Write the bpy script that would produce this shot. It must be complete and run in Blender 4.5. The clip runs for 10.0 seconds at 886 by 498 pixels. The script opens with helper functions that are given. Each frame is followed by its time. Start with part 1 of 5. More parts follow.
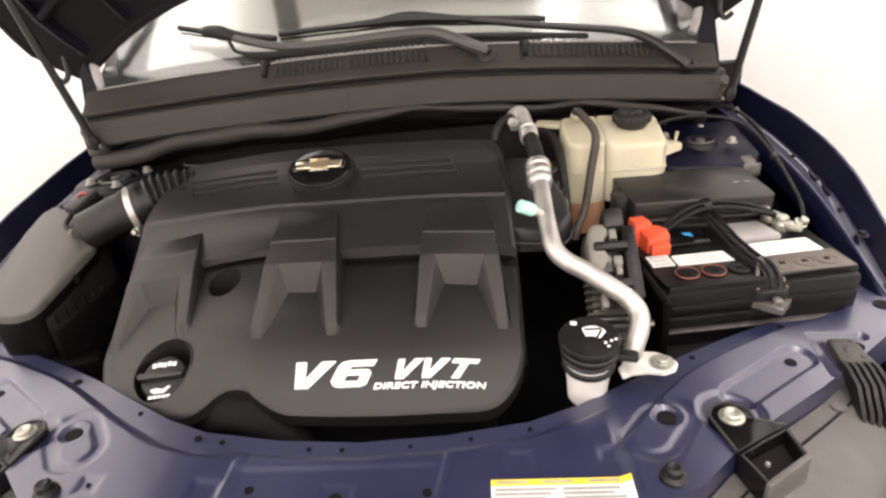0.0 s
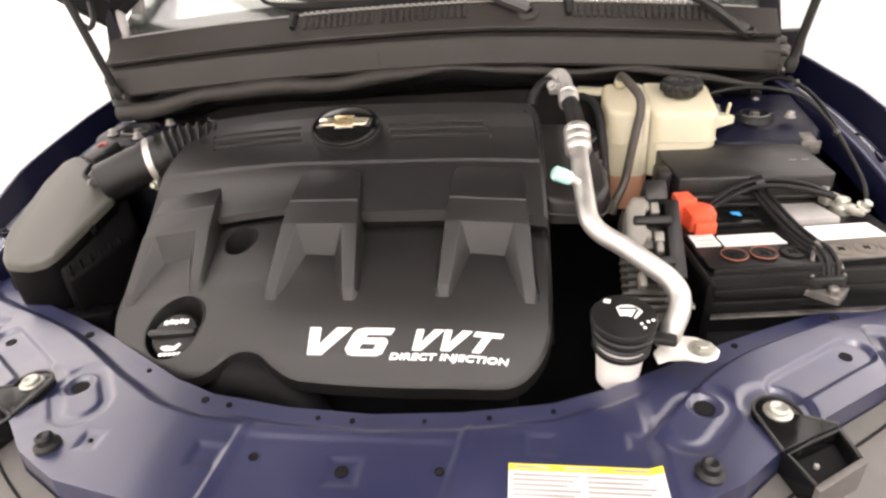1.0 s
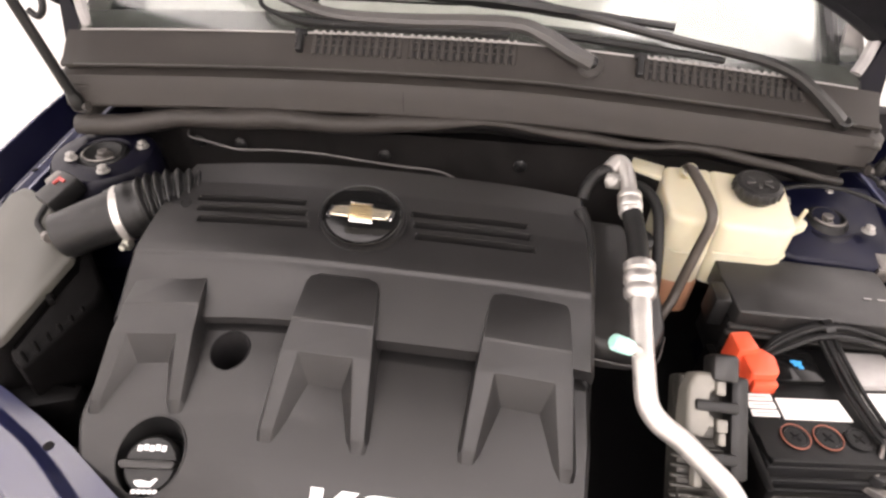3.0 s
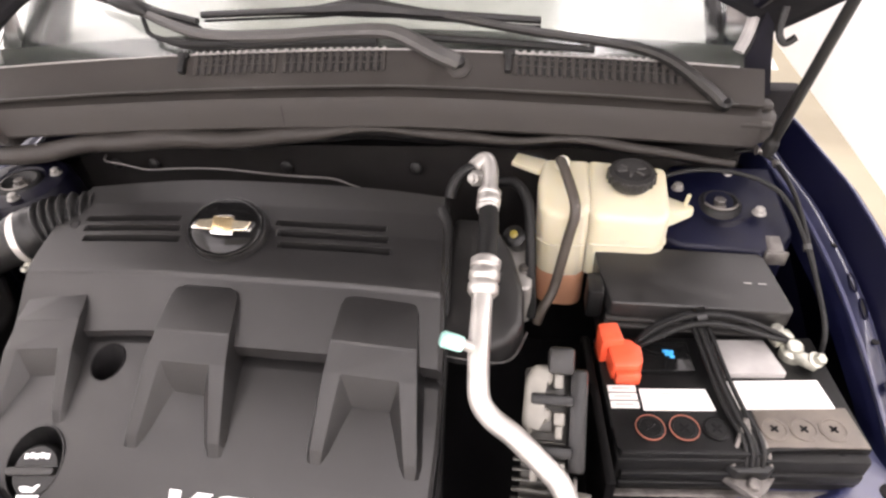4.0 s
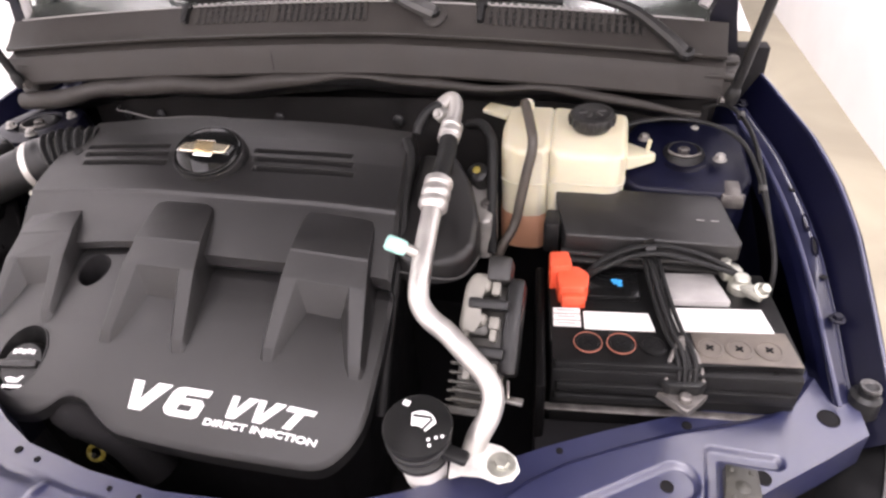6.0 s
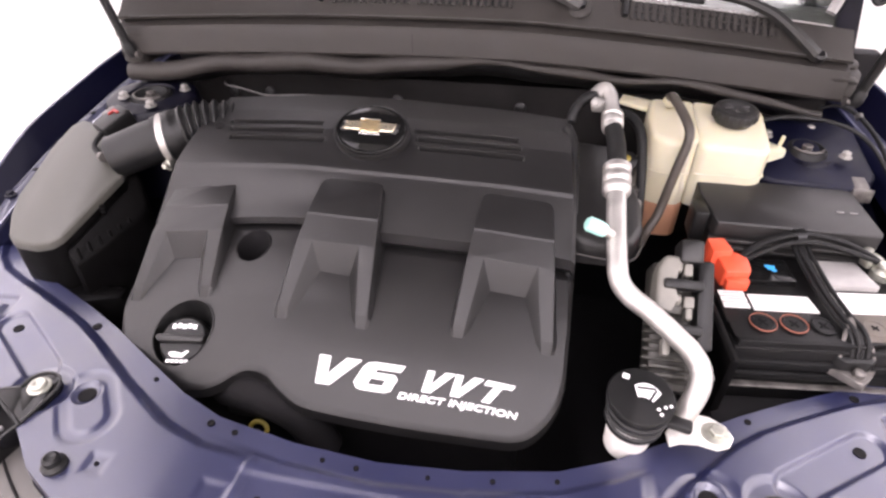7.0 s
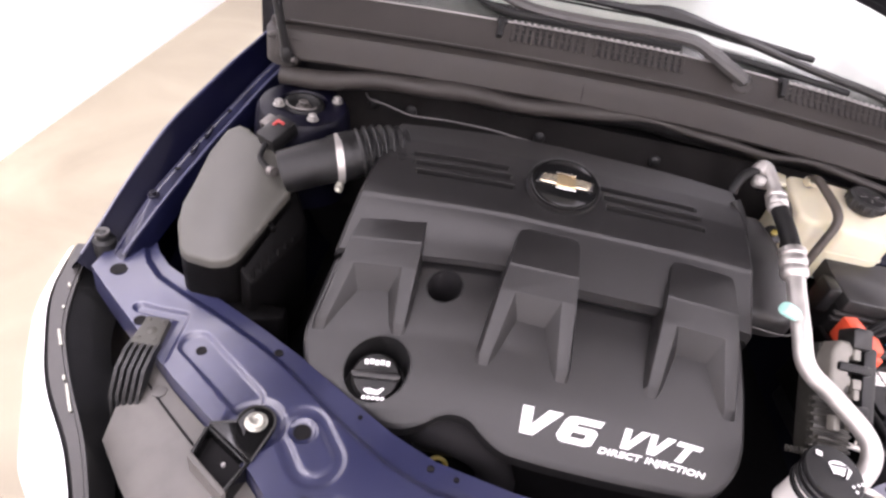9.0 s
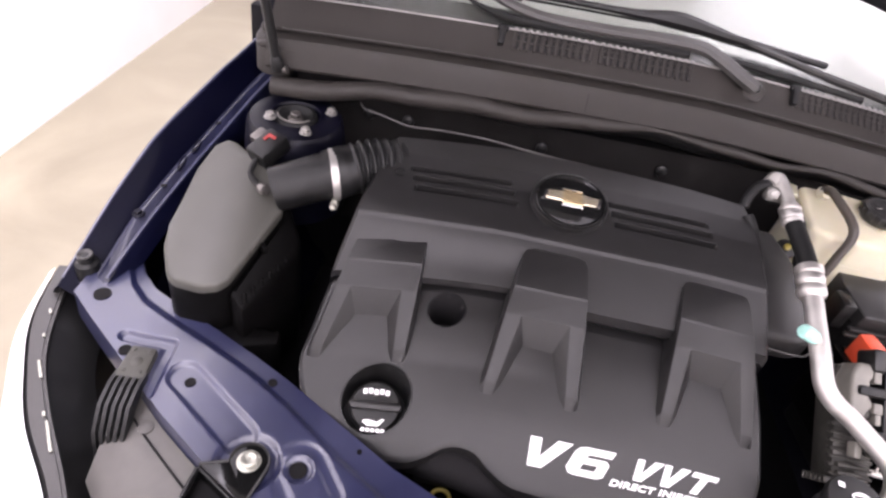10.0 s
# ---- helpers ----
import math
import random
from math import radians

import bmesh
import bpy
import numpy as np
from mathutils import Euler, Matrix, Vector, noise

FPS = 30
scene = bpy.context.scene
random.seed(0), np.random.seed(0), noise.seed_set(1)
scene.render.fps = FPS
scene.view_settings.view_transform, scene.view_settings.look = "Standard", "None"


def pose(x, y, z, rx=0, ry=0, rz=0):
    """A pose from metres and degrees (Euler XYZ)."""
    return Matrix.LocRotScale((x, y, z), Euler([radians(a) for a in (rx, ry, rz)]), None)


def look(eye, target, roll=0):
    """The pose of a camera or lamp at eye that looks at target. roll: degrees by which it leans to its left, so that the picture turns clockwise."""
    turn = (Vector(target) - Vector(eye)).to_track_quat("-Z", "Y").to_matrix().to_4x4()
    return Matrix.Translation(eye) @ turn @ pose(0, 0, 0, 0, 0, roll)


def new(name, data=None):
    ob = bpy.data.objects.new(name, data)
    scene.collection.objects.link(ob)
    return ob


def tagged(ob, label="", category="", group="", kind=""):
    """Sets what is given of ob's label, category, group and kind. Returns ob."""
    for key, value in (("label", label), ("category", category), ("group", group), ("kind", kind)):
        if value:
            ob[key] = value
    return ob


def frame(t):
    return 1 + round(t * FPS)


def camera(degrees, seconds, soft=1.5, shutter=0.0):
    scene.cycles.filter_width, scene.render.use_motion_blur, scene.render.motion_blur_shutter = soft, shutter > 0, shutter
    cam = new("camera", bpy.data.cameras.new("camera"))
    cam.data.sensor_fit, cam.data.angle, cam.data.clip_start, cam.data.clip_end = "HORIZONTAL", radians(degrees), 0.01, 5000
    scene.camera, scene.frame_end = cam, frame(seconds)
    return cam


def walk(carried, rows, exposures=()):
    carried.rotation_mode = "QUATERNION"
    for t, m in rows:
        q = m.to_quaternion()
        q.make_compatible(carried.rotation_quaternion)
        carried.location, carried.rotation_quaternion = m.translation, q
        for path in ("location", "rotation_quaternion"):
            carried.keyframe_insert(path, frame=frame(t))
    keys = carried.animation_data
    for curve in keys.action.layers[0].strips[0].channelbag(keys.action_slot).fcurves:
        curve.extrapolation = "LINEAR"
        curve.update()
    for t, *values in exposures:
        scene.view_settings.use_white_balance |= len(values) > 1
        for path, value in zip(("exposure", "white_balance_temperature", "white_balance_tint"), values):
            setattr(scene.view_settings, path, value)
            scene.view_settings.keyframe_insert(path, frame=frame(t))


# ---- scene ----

# ---------- camera ----------
cam = camera(73.73, 10.0, soft=2.5, shutter=0.0)
PATH = [
    (0, (0.1685, -0.4961, 1.3618), 5.43, -26.93, -5.82),
    (0.5, (0.2093, -0.4697, 1.3587), 6.89, -27.05, -5.56),
    (1, (0.1661, -0.4582, 1.3262), 8.72, -28.90, -4.56),
    (1.5, (0.1225, -0.4296, 1.3570), 5.31, -29.12, -0.61),
    (2, (-0.0639, -0.3456, 1.4738), -0.74, -33.78, 2.59),
    (2.5, (-0.1029, -0.2474, 1.4961), -2.03, -37.82, 5.66),
    (3, (0.0627, -0.1867, 1.5129), 5.60, -40.06, 2.73),
    (3.2, (0.1230, -0.1794, 1.5100), 7.00, -39.68, 1.36),
    (4.3, (0.3388, -0.1623, 1.5227), 12.75, -39.72, -5.70),
    (4.5, (0.3550, -0.1796, 1.5190), 13.15, -39.05, -6.25),
    (5, (0.4229, -0.1980, 1.4804), 14.72, -37.88, -8.78),
    (5.2, (0.4507, -0.2017, 1.4668), 15.59, -37.30, -8.61),
    (6.3, (0.3706, -0.2906, 1.4291), 15.13, -36.77, -3.26),
    (6.5, (0.3075, -0.3115, 1.4325), 14.29, -37.58, -2.66),
    (7, (0.1359, -0.3469, 1.4433), 9.91, -37.53, 0.48),
    (7.5, (0.0028, -0.3570, 1.4427), 5.54, -37.47, 5.07),
    (8, (-0.1001, -0.3589, 1.4613), 2.25, -38.32, 7.46),
    (8.5, (-0.1926, -0.3586, 1.4941), 1.45, -37.32, 10.48),
    (9, (-0.2507, -0.3591, 1.5161), -0.18, -39.61, 12.74),
    (9.5, (-0.2859, -0.3456, 1.5248), -0.28, -39.19, 13.83),
    (10, (-0.2670, -0.3070, 1.5150), -0.99, -39.92, 12.73),
]


def aimed(eye, yaw, pitch, roll):
    y, p = radians(yaw), radians(pitch)
    way = Vector((-math.sin(y) * math.cos(p), math.cos(y) * math.cos(p), math.sin(p)))
    return look(eye, Vector(eye) + way, roll)


walk(cam, [(t, aimed(e, y, p, r)) for t, e, y, p, r in PATH], [(0, -.64, 6720, 10), (1, -.37, 6640, 10), (2.5, -.17, 6640, 12.5), (4.5, -.17, 6300, 13.5), (5, -.31, 6230, 14), (6.5, -.26, 6220, 18), (8, -.06, 6160, 20), (10, -.37, 6050, 20)])

# ---------- light ----------
world = bpy.data.worlds.new("World")
scene.world = world
world.use_nodes = True
world.node_tree.nodes["Background"].inputs[0].default_value = (1.0, 0.97, 0.93, 1)
world.node_tree.nodes["Background"].inputs[1].default_value = 0.35
scene.view_settings.exposure = 0.0


def area(name, loc, target, sx, sy, watts, col=(1.0, 0.925, 0.93), spread=180):
    d = bpy.data.lights.new(name, "AREA")
    d.shape, d.size, d.size_y, d.energy, d.color, d.spread = "RECTANGLE", sx, sy, watts, col, radians(spread)
    ob = new(name, d)
    ob.matrix_world = look(loc, target)
    return ob


CEIL = 2.9
area("ceiling_light_panel", (-0.14, -2.15, CEIL - 0.03), (-0.14, -2.14, 0), 3.5, 2.7, 150)
area("ceiling_light_panel", (-1.48, 1.1, CEIL - 0.03), (-1.49, 1.1, 0), 4.0, 0.9, 52)
area("ceiling_light_panel", (1.22, 1.1, CEIL - 0.03), (1.23, 1.1, 0), 4.0, 0.9, 52)
# unseen strip lights added to brighten the white walls
area("wall_fill_light", (-1.05, 2.0, CEIL - 0.06), (-2.02, 2.0, 0.9), 6.5, 0.25, 135, spread=100)
area("wall_fill_light", (0.78, 2.0, CEIL - 0.06), (1.74, 2.0, 0.9), 6.5, 0.25, 150, spread=100)

area("wall_fill_light", (-0.1, -3.0, CEIL - 0.06), (-0.1, -4.0, 1.2), 4.0, 0.25, 110, spread=110)

# ---------- materials ----------
MATS = {}


def mat(name, color, rough=0.5, metal=0.0, vary=0.18, scale=25.0, fine=500.0, bump=0.08, rvary=0.12, coat=0.0, sss=0.0, spec=0.5, trans=0.0):
    if name in MATS:
        return MATS[name]
    m = bpy.data.materials.new(name)
    m.use_nodes = True
    nt = m.node_tree
    b = nt.nodes["Principled BSDF"]
    tc = nt.nodes.new("ShaderNodeTexCoord")
    big, small = nt.nodes.new("ShaderNodeTexNoise"), nt.nodes.new("ShaderNodeTexNoise")
    big.inputs["Scale"].default_value, big.inputs["Detail"].default_value = scale, 5
    small.inputs["Scale"].default_value, small.inputs["Detail"].default_value = fine, 3
    for n in (big, small):
        nt.links.new(tc.outputs["Object"], n.inputs["Vector"])
    ramp = nt.nodes.new("ShaderNodeMapRange")
    ramp.inputs["From Min"].default_value, ramp.inputs["From Max"].default_value = 0.3, 0.7
    ramp.inputs["To Min"].default_value, ramp.inputs["To Max"].default_value = 1 - vary, 1 + vary
    nt.links.new(big.outputs["Fac"], ramp.inputs["Value"])
    mul = nt.nodes.new("ShaderNodeMix")
    mul.data_type, mul.blend_type = "RGBA", "MULTIPLY"
    mul.inputs["Factor"].default_value = 1.0
    mul.inputs["A"].default_value = (*color, 1)
    nt.links.new(ramp.outputs["Result"], mul.inputs["B"])
    nt.links.new(mul.outputs["Result"], b.inputs["Base Color"])
    rr = nt.nodes.new("ShaderNodeMapRange")
    rr.inputs["From Min"].default_value, rr.inputs["From Max"].default_value = 0.25, 0.75
    rr.inputs["To Min"].default_value, rr.inputs["To Max"].default_value = max(0.02, rough - rvary), min(1, rough + rvary)
    nt.links.new(big.outputs["Fac"], rr.inputs["Value"])
    nt.links.new(rr.outputs["Result"], b.inputs["Roughness"])
    bp = nt.nodes.new("ShaderNodeBump")
    bp.inputs["Strength"].default_value, bp.inputs["Distance"].default_value = bump, 0.0006
    nt.links.new(small.outputs["Fac"], bp.inputs["Height"])
    nt.links.new(bp.outputs["Normal"], b.inputs["Normal"])
    b.inputs["Metallic"].default_value = metal
    b.inputs["Coat Weight"].default_value = coat
    b.inputs["Coat Roughness"].default_value = 0.08
    b.inputs["Specular IOR Level"].default_value = spec
    b.inputs["Transmission Weight"].default_value = trans
    if sss:
        b.inputs["Subsurface Weight"].default_value = sss
        b.inputs["Subsurface Radius"].default_value = (0.03, 0.022, 0.01)
        b.inputs["Subsurface Scale"].default_value = 0.6
    MATS[name] = m
    return m


COVER = mat("cover_plastic", (0.010, 0.0096, 0.0096), 0.38, spec=0.45, bump=0.3, fine=1400, vary=0.08, rvary=0.015)
BLACK = mat("black_plastic", (0.008, 0.008, 0.008), 0.42, spec=0.35, bump=0.2)
RUBBER = mat("black_rubber", (0.008, 0.008, 0.008), 0.55, spec=0.3, bump=0.25)
SATIN = mat("satin_black_plastic", (0.016, 0.0155, 0.015), 0.38, spec=0.42, bump=0.3, fine=1200)
GLOSSB = mat("gloss_black", (0.006, 0.006, 0.006), 0.14, bump=0.0, spec=0.28)
COWLM = mat("cowl_plastic", (0.0265, 0.0236, 0.021), 0.58, spec=0.34, bump=0.4, fine=900, vary=0.15)
LIDM = mat("airbox_plastic", (0.058, 0.057, 0.049), 0.42, spec=0.5, bump=0.12, fine=1100, vary=0.04, rvary=0.02)
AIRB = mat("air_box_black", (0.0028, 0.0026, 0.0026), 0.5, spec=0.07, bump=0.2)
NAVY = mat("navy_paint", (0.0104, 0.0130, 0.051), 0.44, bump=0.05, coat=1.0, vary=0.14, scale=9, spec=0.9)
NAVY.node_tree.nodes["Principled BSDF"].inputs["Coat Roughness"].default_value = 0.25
# BODY, FLANGE, NAVYD: one navy with shade mixed into the colour by degrees
BODY = mat("navy_panel_shade", (0.0017, 0.0019, 0.0085), 0.5, bump=0.03, coat=0.07, vary=0.12, scale=12, spec=0.06)
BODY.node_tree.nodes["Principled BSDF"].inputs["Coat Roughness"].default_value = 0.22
FLANGE = mat("navy_flange_lit", (0.0042, 0.0052, 0.022), 0.40, bump=0.05, coat=0.35, vary=0.3, scale=22, spec=0.35)
NAVYD = mat("navy_deep_shade", (0.0016, 0.0016, 0.0065), 0.42, spec=0.25, bump=0.1, vary=0.25)
PANEL = mat("grey_panel_plastic", (0.085, 0.080, 0.074), 0.5, bump=0.4, fine=900)
STEEL = mat("bright_steel", (0.62, 0.60, 0.56), 0.33, 1.0, vary=0.2, scale=60)
ZINC = mat("zinc_bolt", (0.43, 0.43, 0.375), 0.40, 0.75, vary=0.2, scale=90)
ALU = mat("aluminium_pipe", (0.50, 0.485, 0.46), 0.45, 0.8, vary=0.12, scale=40, bump=0.15)
BRIGHT = mat("bright_zinc_sheet", (0.80, 0.785, 0.74), 0.42, 0.35, vary=0.15, scale=70)
CAST = mat("cast_alloy", (0.33, 0.32, 0.30), 0.5, 0.6, vary=0.3, bump=0.5)
# near-black that paints the shade inside holes, gaps and the depth of the bay
DARK = mat("cavity_shade", (0.0085, 0.008, 0.0085), 0.8, spec=0.15, bump=0.1)
CREAM = mat("translucent_tank", (0.55, 0.515, 0.38), 0.38, sss=0.35, vary=0.07, scale=14, bump=0.05)
COOL = mat("coolant_level", (0.38, 0.20, 0.12), 0.42, sss=0.2, vary=0.1, scale=14)
WHITEP = mat("white_plastic", (0.78, 0.76, 0.72), 0.4, vary=0.06)
LETTER = mat("white_letters", (0.86, 0.86, 0.85), 0.35, vary=0.03, bump=0.0)
PAPER = mat("label_paper", (0.74, 0.73, 0.70), 0.6, vary=0.05)
PRINT = mat("label_print", (0.33, 0.32, 0.31), 0.6)
YELLOW = mat("yellow_strip", (0.80, 0.62, 0.06), 0.5, vary=0.05)
YPLAST = mat("yellow_plastic", (0.24, 0.19, 0.03), 0.45)
RED = mat("red_plastic", (0.70, 0.088, 0.036), 0.38, vary=0.1, sss=0.05)
ORANGE = mat("orange_ring", (0.24, 0.085, 0.055), 0.6)
DKMETAL = mat("dull_metal", (0.16, 0.15, 0.14), 0.5, 0.7, vary=0.3, scale=80)
DUSTY = mat("dusty_plastic", (0.105, 0.090, 0.075), 0.55, bump=0.3, vary=0.25, scale=40)
DKGREY = mat("dark_grey_plastic", (0.045, 0.043, 0.041), 0.45, bump=0.25)
BATG = mat("battery_case", (0.007, 0.007, 0.007), 0.38, spec=0.18, bump=0.2)
GREYP = mat("grey_plastic", (0.30, 0.29, 0.28), 0.45)
BLUE = mat("blue_print", (0.05, 0.35, 0.75), 0.4)
GREEN = mat("green_cap", (0.42, 0.76, 0.67), 0.35)
# badge gold with a bright reflection mixed into the colour, for the wings
PALEGOLD = mat("gold_badge_glint", (0.90, 0.80, 0.60), 0.18, 0.85, vary=0.03, scale=120, rvary=0.02)
GOLD = mat("gold_badge", (0.80, 0.62, 0.34), 0.22, 0.8, vary=0.03, scale=120, rvary=0.02)
CHROME = mat("chrome", (0.85, 0.85, 0.84), 0.10, 1.0, vary=0.03, bump=0.0)
WALLM = mat("booth_wall", (0.86, 0.85, 0.83), 0.7, vary=0.03, scale=3, fine=80)
LAMP = mat("headlamp_lens", (0.82, 0.82, 0.82), 0.08, vary=0.02, bump=0.0, coat=0.5)
HOODM = mat("hood_lining", (0.008, 0.008, 0.010), 0.7, spec=0.2, bump=0.3)

GLASS = bpy.data.materials.new("windscreen_glass")
GLASS.use_nodes = True
gb = GLASS.node_tree.nodes["Principled BSDF"]
gb.inputs["Base Color"].default_value = (0.90, 0.95, 0.92, 1)
gb.inputs["Roughness"].default_value = 0.14
gb.inputs["Transmission Weight"].default_value = 1.0
gb.inputs["IOR"].default_value = 1.45

FLOORM = bpy.data.materials.new("sealed_floor")
FLOORM.use_nodes = True
fn = FLOORM.node_tree
fb = fn.nodes["Principled BSDF"]
ftc = fn.nodes.new("ShaderNodeTexCoord")
n1, n2 = fn.nodes.new("ShaderNodeTexNoise"), fn.nodes.new("ShaderNodeTexNoise")
n1.inputs["Scale"].default_value, n1.inputs["Detail"].default_value, n1.inputs["Distortion"].default_value = 1.3, 6, 1.2
n2.inputs["Scale"].default_value, n2.inputs["Detail"].default_value = 55, 4
for n in (n1, n2):
    fn.links.new(ftc.outputs["Object"], n.inputs["Vector"])
fr = fn.nodes.new("ShaderNodeValToRGB")
fr.color_ramp.elements[0].position, fr.color_ramp.elements[0].color = 0.33, (0.225, 0.200, 0.143, 1)
fr.color_ramp.elements[1].position, fr.color_ramp.elements[1].color = 0.70, (0.320, 0.288, 0.208, 1)
fn.links.new(n1.outputs["Fac"], fr.inputs["Fac"])
fn.links.new(fr.outputs["Color"], fb.inputs["Base Color"])
fb.inputs["Roughness"].default_value = 0.42
fbp = fn.nodes.new("ShaderNodeBump")
fbp.inputs["Strength"].default_value, fbp.inputs["Distance"].default_value = 0.2, 0.002
fn.links.new(n2.outputs["Fac"], fbp.inputs["Height"])
fn.links.new(fbp.outputs["Normal"], fb.inputs["Normal"])


# ---------- mesh helpers ----------
def B():
    return bmesh.new()


def thing(name, at, label, category, group="", kind=""):
    e = new(name)
    e.location = at
    e.empty_display_size = 0.02
    return tagged(e, label, category, group, kind)


def part(name, bm, material, parent=None, label="", angle=38, kind=""):
    """Links a bmesh as one mesh object, in world coordinates, under parent."""
    me = bpy.data.meshes.new(name)
    bmesh.ops.recalc_face_normals(bm, faces=bm.faces[:])
    bm.to_mesh(me)
    bm.free()
    for p in me.polygons:
        p.use_smooth = True
    me.set_sharp_from_angle(angle=radians(angle))
    me.materials.append(material)
    ob = new(name, me)
    if parent is not None:
        ob.parent = parent
        ob.matrix_parent_inverse = Matrix.Translation(-parent.location) if parent.parent is None else Matrix()
    if label:
        ob["label"] = label
    if kind:
        ob["kind"] = kind
    return ob


def setting(name, bm, material, label, category="structure", angle=38):
    return tagged(part(name, bm, material, None, "", angle), label, category, kind="structure")


def rbox(bm, c, s, r=0.003, m=None, seg=2):
    """A box with rounded edges: centre, sizes, radius, and a turn m about its centre."""
    got = bmesh.ops.create_cube(bm, size=1.0)
    vs = got["verts"]
    bmesh.ops.scale(bm, vec=s, verts=vs)
    if r > 0:
        es = list({e for v in vs for e in v.link_edges})
        out = bmesh.ops.bevel(bm, geom=es, offset=min(r, min(s) * 0.45), segments=seg, profile=0.5, affect="EDGES")
        vs = list({v for f in out["faces"] for v in f.verts} | {v for v in vs if v.is_valid})
    if m is not None:
        bmesh.ops.transform(bm, matrix=m, verts=vs)
    bmesh.ops.translate(bm, vec=c, verts=vs)
    return bm


def prism(bm, pts, z0, z1, r=0.0, top=None, seg=2):
    """A polygon in plan, raised from z0 to z1; top(x, y) may give the upper height."""
    lo = [bm.verts.new((x, y, z0)) for x, y in pts]
    hi = [bm.verts.new((x, y, top(x, y) if top else z1)) for x, y in pts]
    n = len(pts)
    f = [bm.faces.new(lo[::-1]), bm.faces.new(hi)]
    for i in range(n):
        f.append(bm.faces.new((lo[i], lo[(i + 1) % n], hi[(i + 1) % n], hi[i])))
    if r > 0:
        es = list(f[1].edges) + [e for q in f[2:] for e in q.edges if e not in f[0].edges and e not in f[1].edges]
        bmesh.ops.bevel(bm, geom=list(set(es)), offset=r, segments=seg, profile=0.5, affect="EDGES")
    return bm


def smoothed(pts, k=6):
    """Catmull-Rom through points of any dimension."""
    p = [Vector(q) for q in pts]
    p = [p[0] * 2 - p[1]] + p + [p[-1] * 2 - p[-2]]
    out = []
    for i in range(1, len(p) - 2):
        a, b, c, d = p[i - 1], p[i], p[i + 1], p[i + 2]
        for j in range(k):
            t = j / k
            out.append(0.5 * (2 * b + (c - a) * t + (2 * a - 5 * b + 4 * c - d) * t * t + (3 * b - a - 3 * c + d) * t ** 3))
    out.append(p[-2])
    return out


def tube(bm, pts, r, n=12, k=6, caps=True):
    """A round tube through points; r is a radius or a function of the way along (0 to 1)."""
    path = smoothed(pts, k) if k > 1 else [Vector(p) for p in pts]
    rings, ref = [], None
    for i, p in enumerate(path):
        t = (path[min(i + 1, len(path) - 1)] - path[max(i - 1, 0)]).normalized()
        if ref is None:
            ref = t.orthogonal().normalized()
        ref = (ref - t * ref.dot(t)).normalized()
        side = t.cross(ref)
        rad = r(i / (len(path) - 1)) if callable(r) else r
        rings.append([bm.verts.new(p + (ref * math.cos(a) + side * math.sin(a)) * rad) for a in [2 * math.pi * j / n for j in range(n)]])
    for a, b in zip(rings, rings[1:]):
        for j in range(n):
            bm.faces.new((a[j], a[(j + 1) % n], b[(j + 1) % n], b[j]))
    if caps:
        bm.faces.new(rings[0][::-1])
        bm.faces.new(rings[-1])
    return bm


def lathe(bm, prof, at=(0, 0, 0), axis=(0, 0, 1), n=28, closed=False):
    """A profile of (radius, height) turned round an axis."""
    q = Vector((0, 0, 1)).rotation_difference(Vector(axis).normalized()).to_matrix()
    rings = [[bm.verts.new(Vector(at) + q @ Vector((r * math.cos(a), r * math.sin(a), h))) for a in [2 * math.pi * j / n for j in range(n)]] for r, h in prof]
    for a, b in zip(rings, rings[1:]):
        for j in range(n):
            bm.faces.new((a[j], a[(j + 1) % n], b[(j + 1) % n], b[j]))
    if not closed:
        bm.faces.new(rings[0][::-1])
        bm.faces.new(rings[-1])
    return bm


def hexbolt(bm, at, axis=(0, 0, 1), r=0.007, h=0.006, flange=0.011):
    lathe(bm, [(flange, 0), (flange, 0.0015), (flange * 0.8, 0.0025)], at, axis, 20)
    up = Vector(axis).normalized()
    lathe(bm, [(r, 0.001), (r, h - 0.001), (r * 0.86, h)], Vector(at) + up * 0.001, axis, 6)
    return bm


def grid(bm, nu, nv, f):
    """A sheet of nu x nv cells, f(u, v) its points with u, v from 0 to 1. Returns rows of vertices."""
    vs = [[bm.verts.new(f(i / nu, j / nv)) for i in range(nu + 1)] for j in range(nv + 1)]
    for j in range(nv):
        for i in range(nu):
            bm.faces.new((vs[j][i], vs[j][i + 1], vs[j + 1][i + 1], vs[j + 1][i]))
    return vs


def lerp(xs, ys, x):
    return float(np.interp(x, xs, ys))


def ease(a, b, x):
    t = min(1.0, max(0.0, (x - a) / (b - a)))
    return t * t * (3 - 2 * t)


def words(text, size, shear=0.0, depth=0.0006, bold=0.0, spacing=1.0):
    """The outlines of a word as a flat mesh in x, y, from the built-in font."""
    c = bpy.data.curves.new("word", "FONT")
    c.body, c.size, c.shear, c.extrude, c.offset, c.space_character = text, size, shear, depth, bold, spacing
    ob = new("word", c)
    me = bpy.data.meshes.new_from_object(ob.evaluated_get(bpy.context.evaluated_depsgraph_get()))
    bm = B()
    bm.from_mesh(me)
    bpy.data.objects.remove(ob)
    bpy.data.meshes.remove(me)
    return bm


def fitted(bm, x0, x1, y0, y1):
    """Scales a flat word into a box."""
    xs, ys = [v.co.x for v in bm.verts], [v.co.y for v in bm.verts]
    for v in bm.verts:
        v.co.x = x0 + (v.co.x - min(xs)) / (max(xs) - min(xs)) * (x1 - x0)
    for v in bm.verts:
        v.co.y = y0 + (v.co.y - min(ys)) / (max(ys) - min(ys)) * (y1 - y0)
    return bm


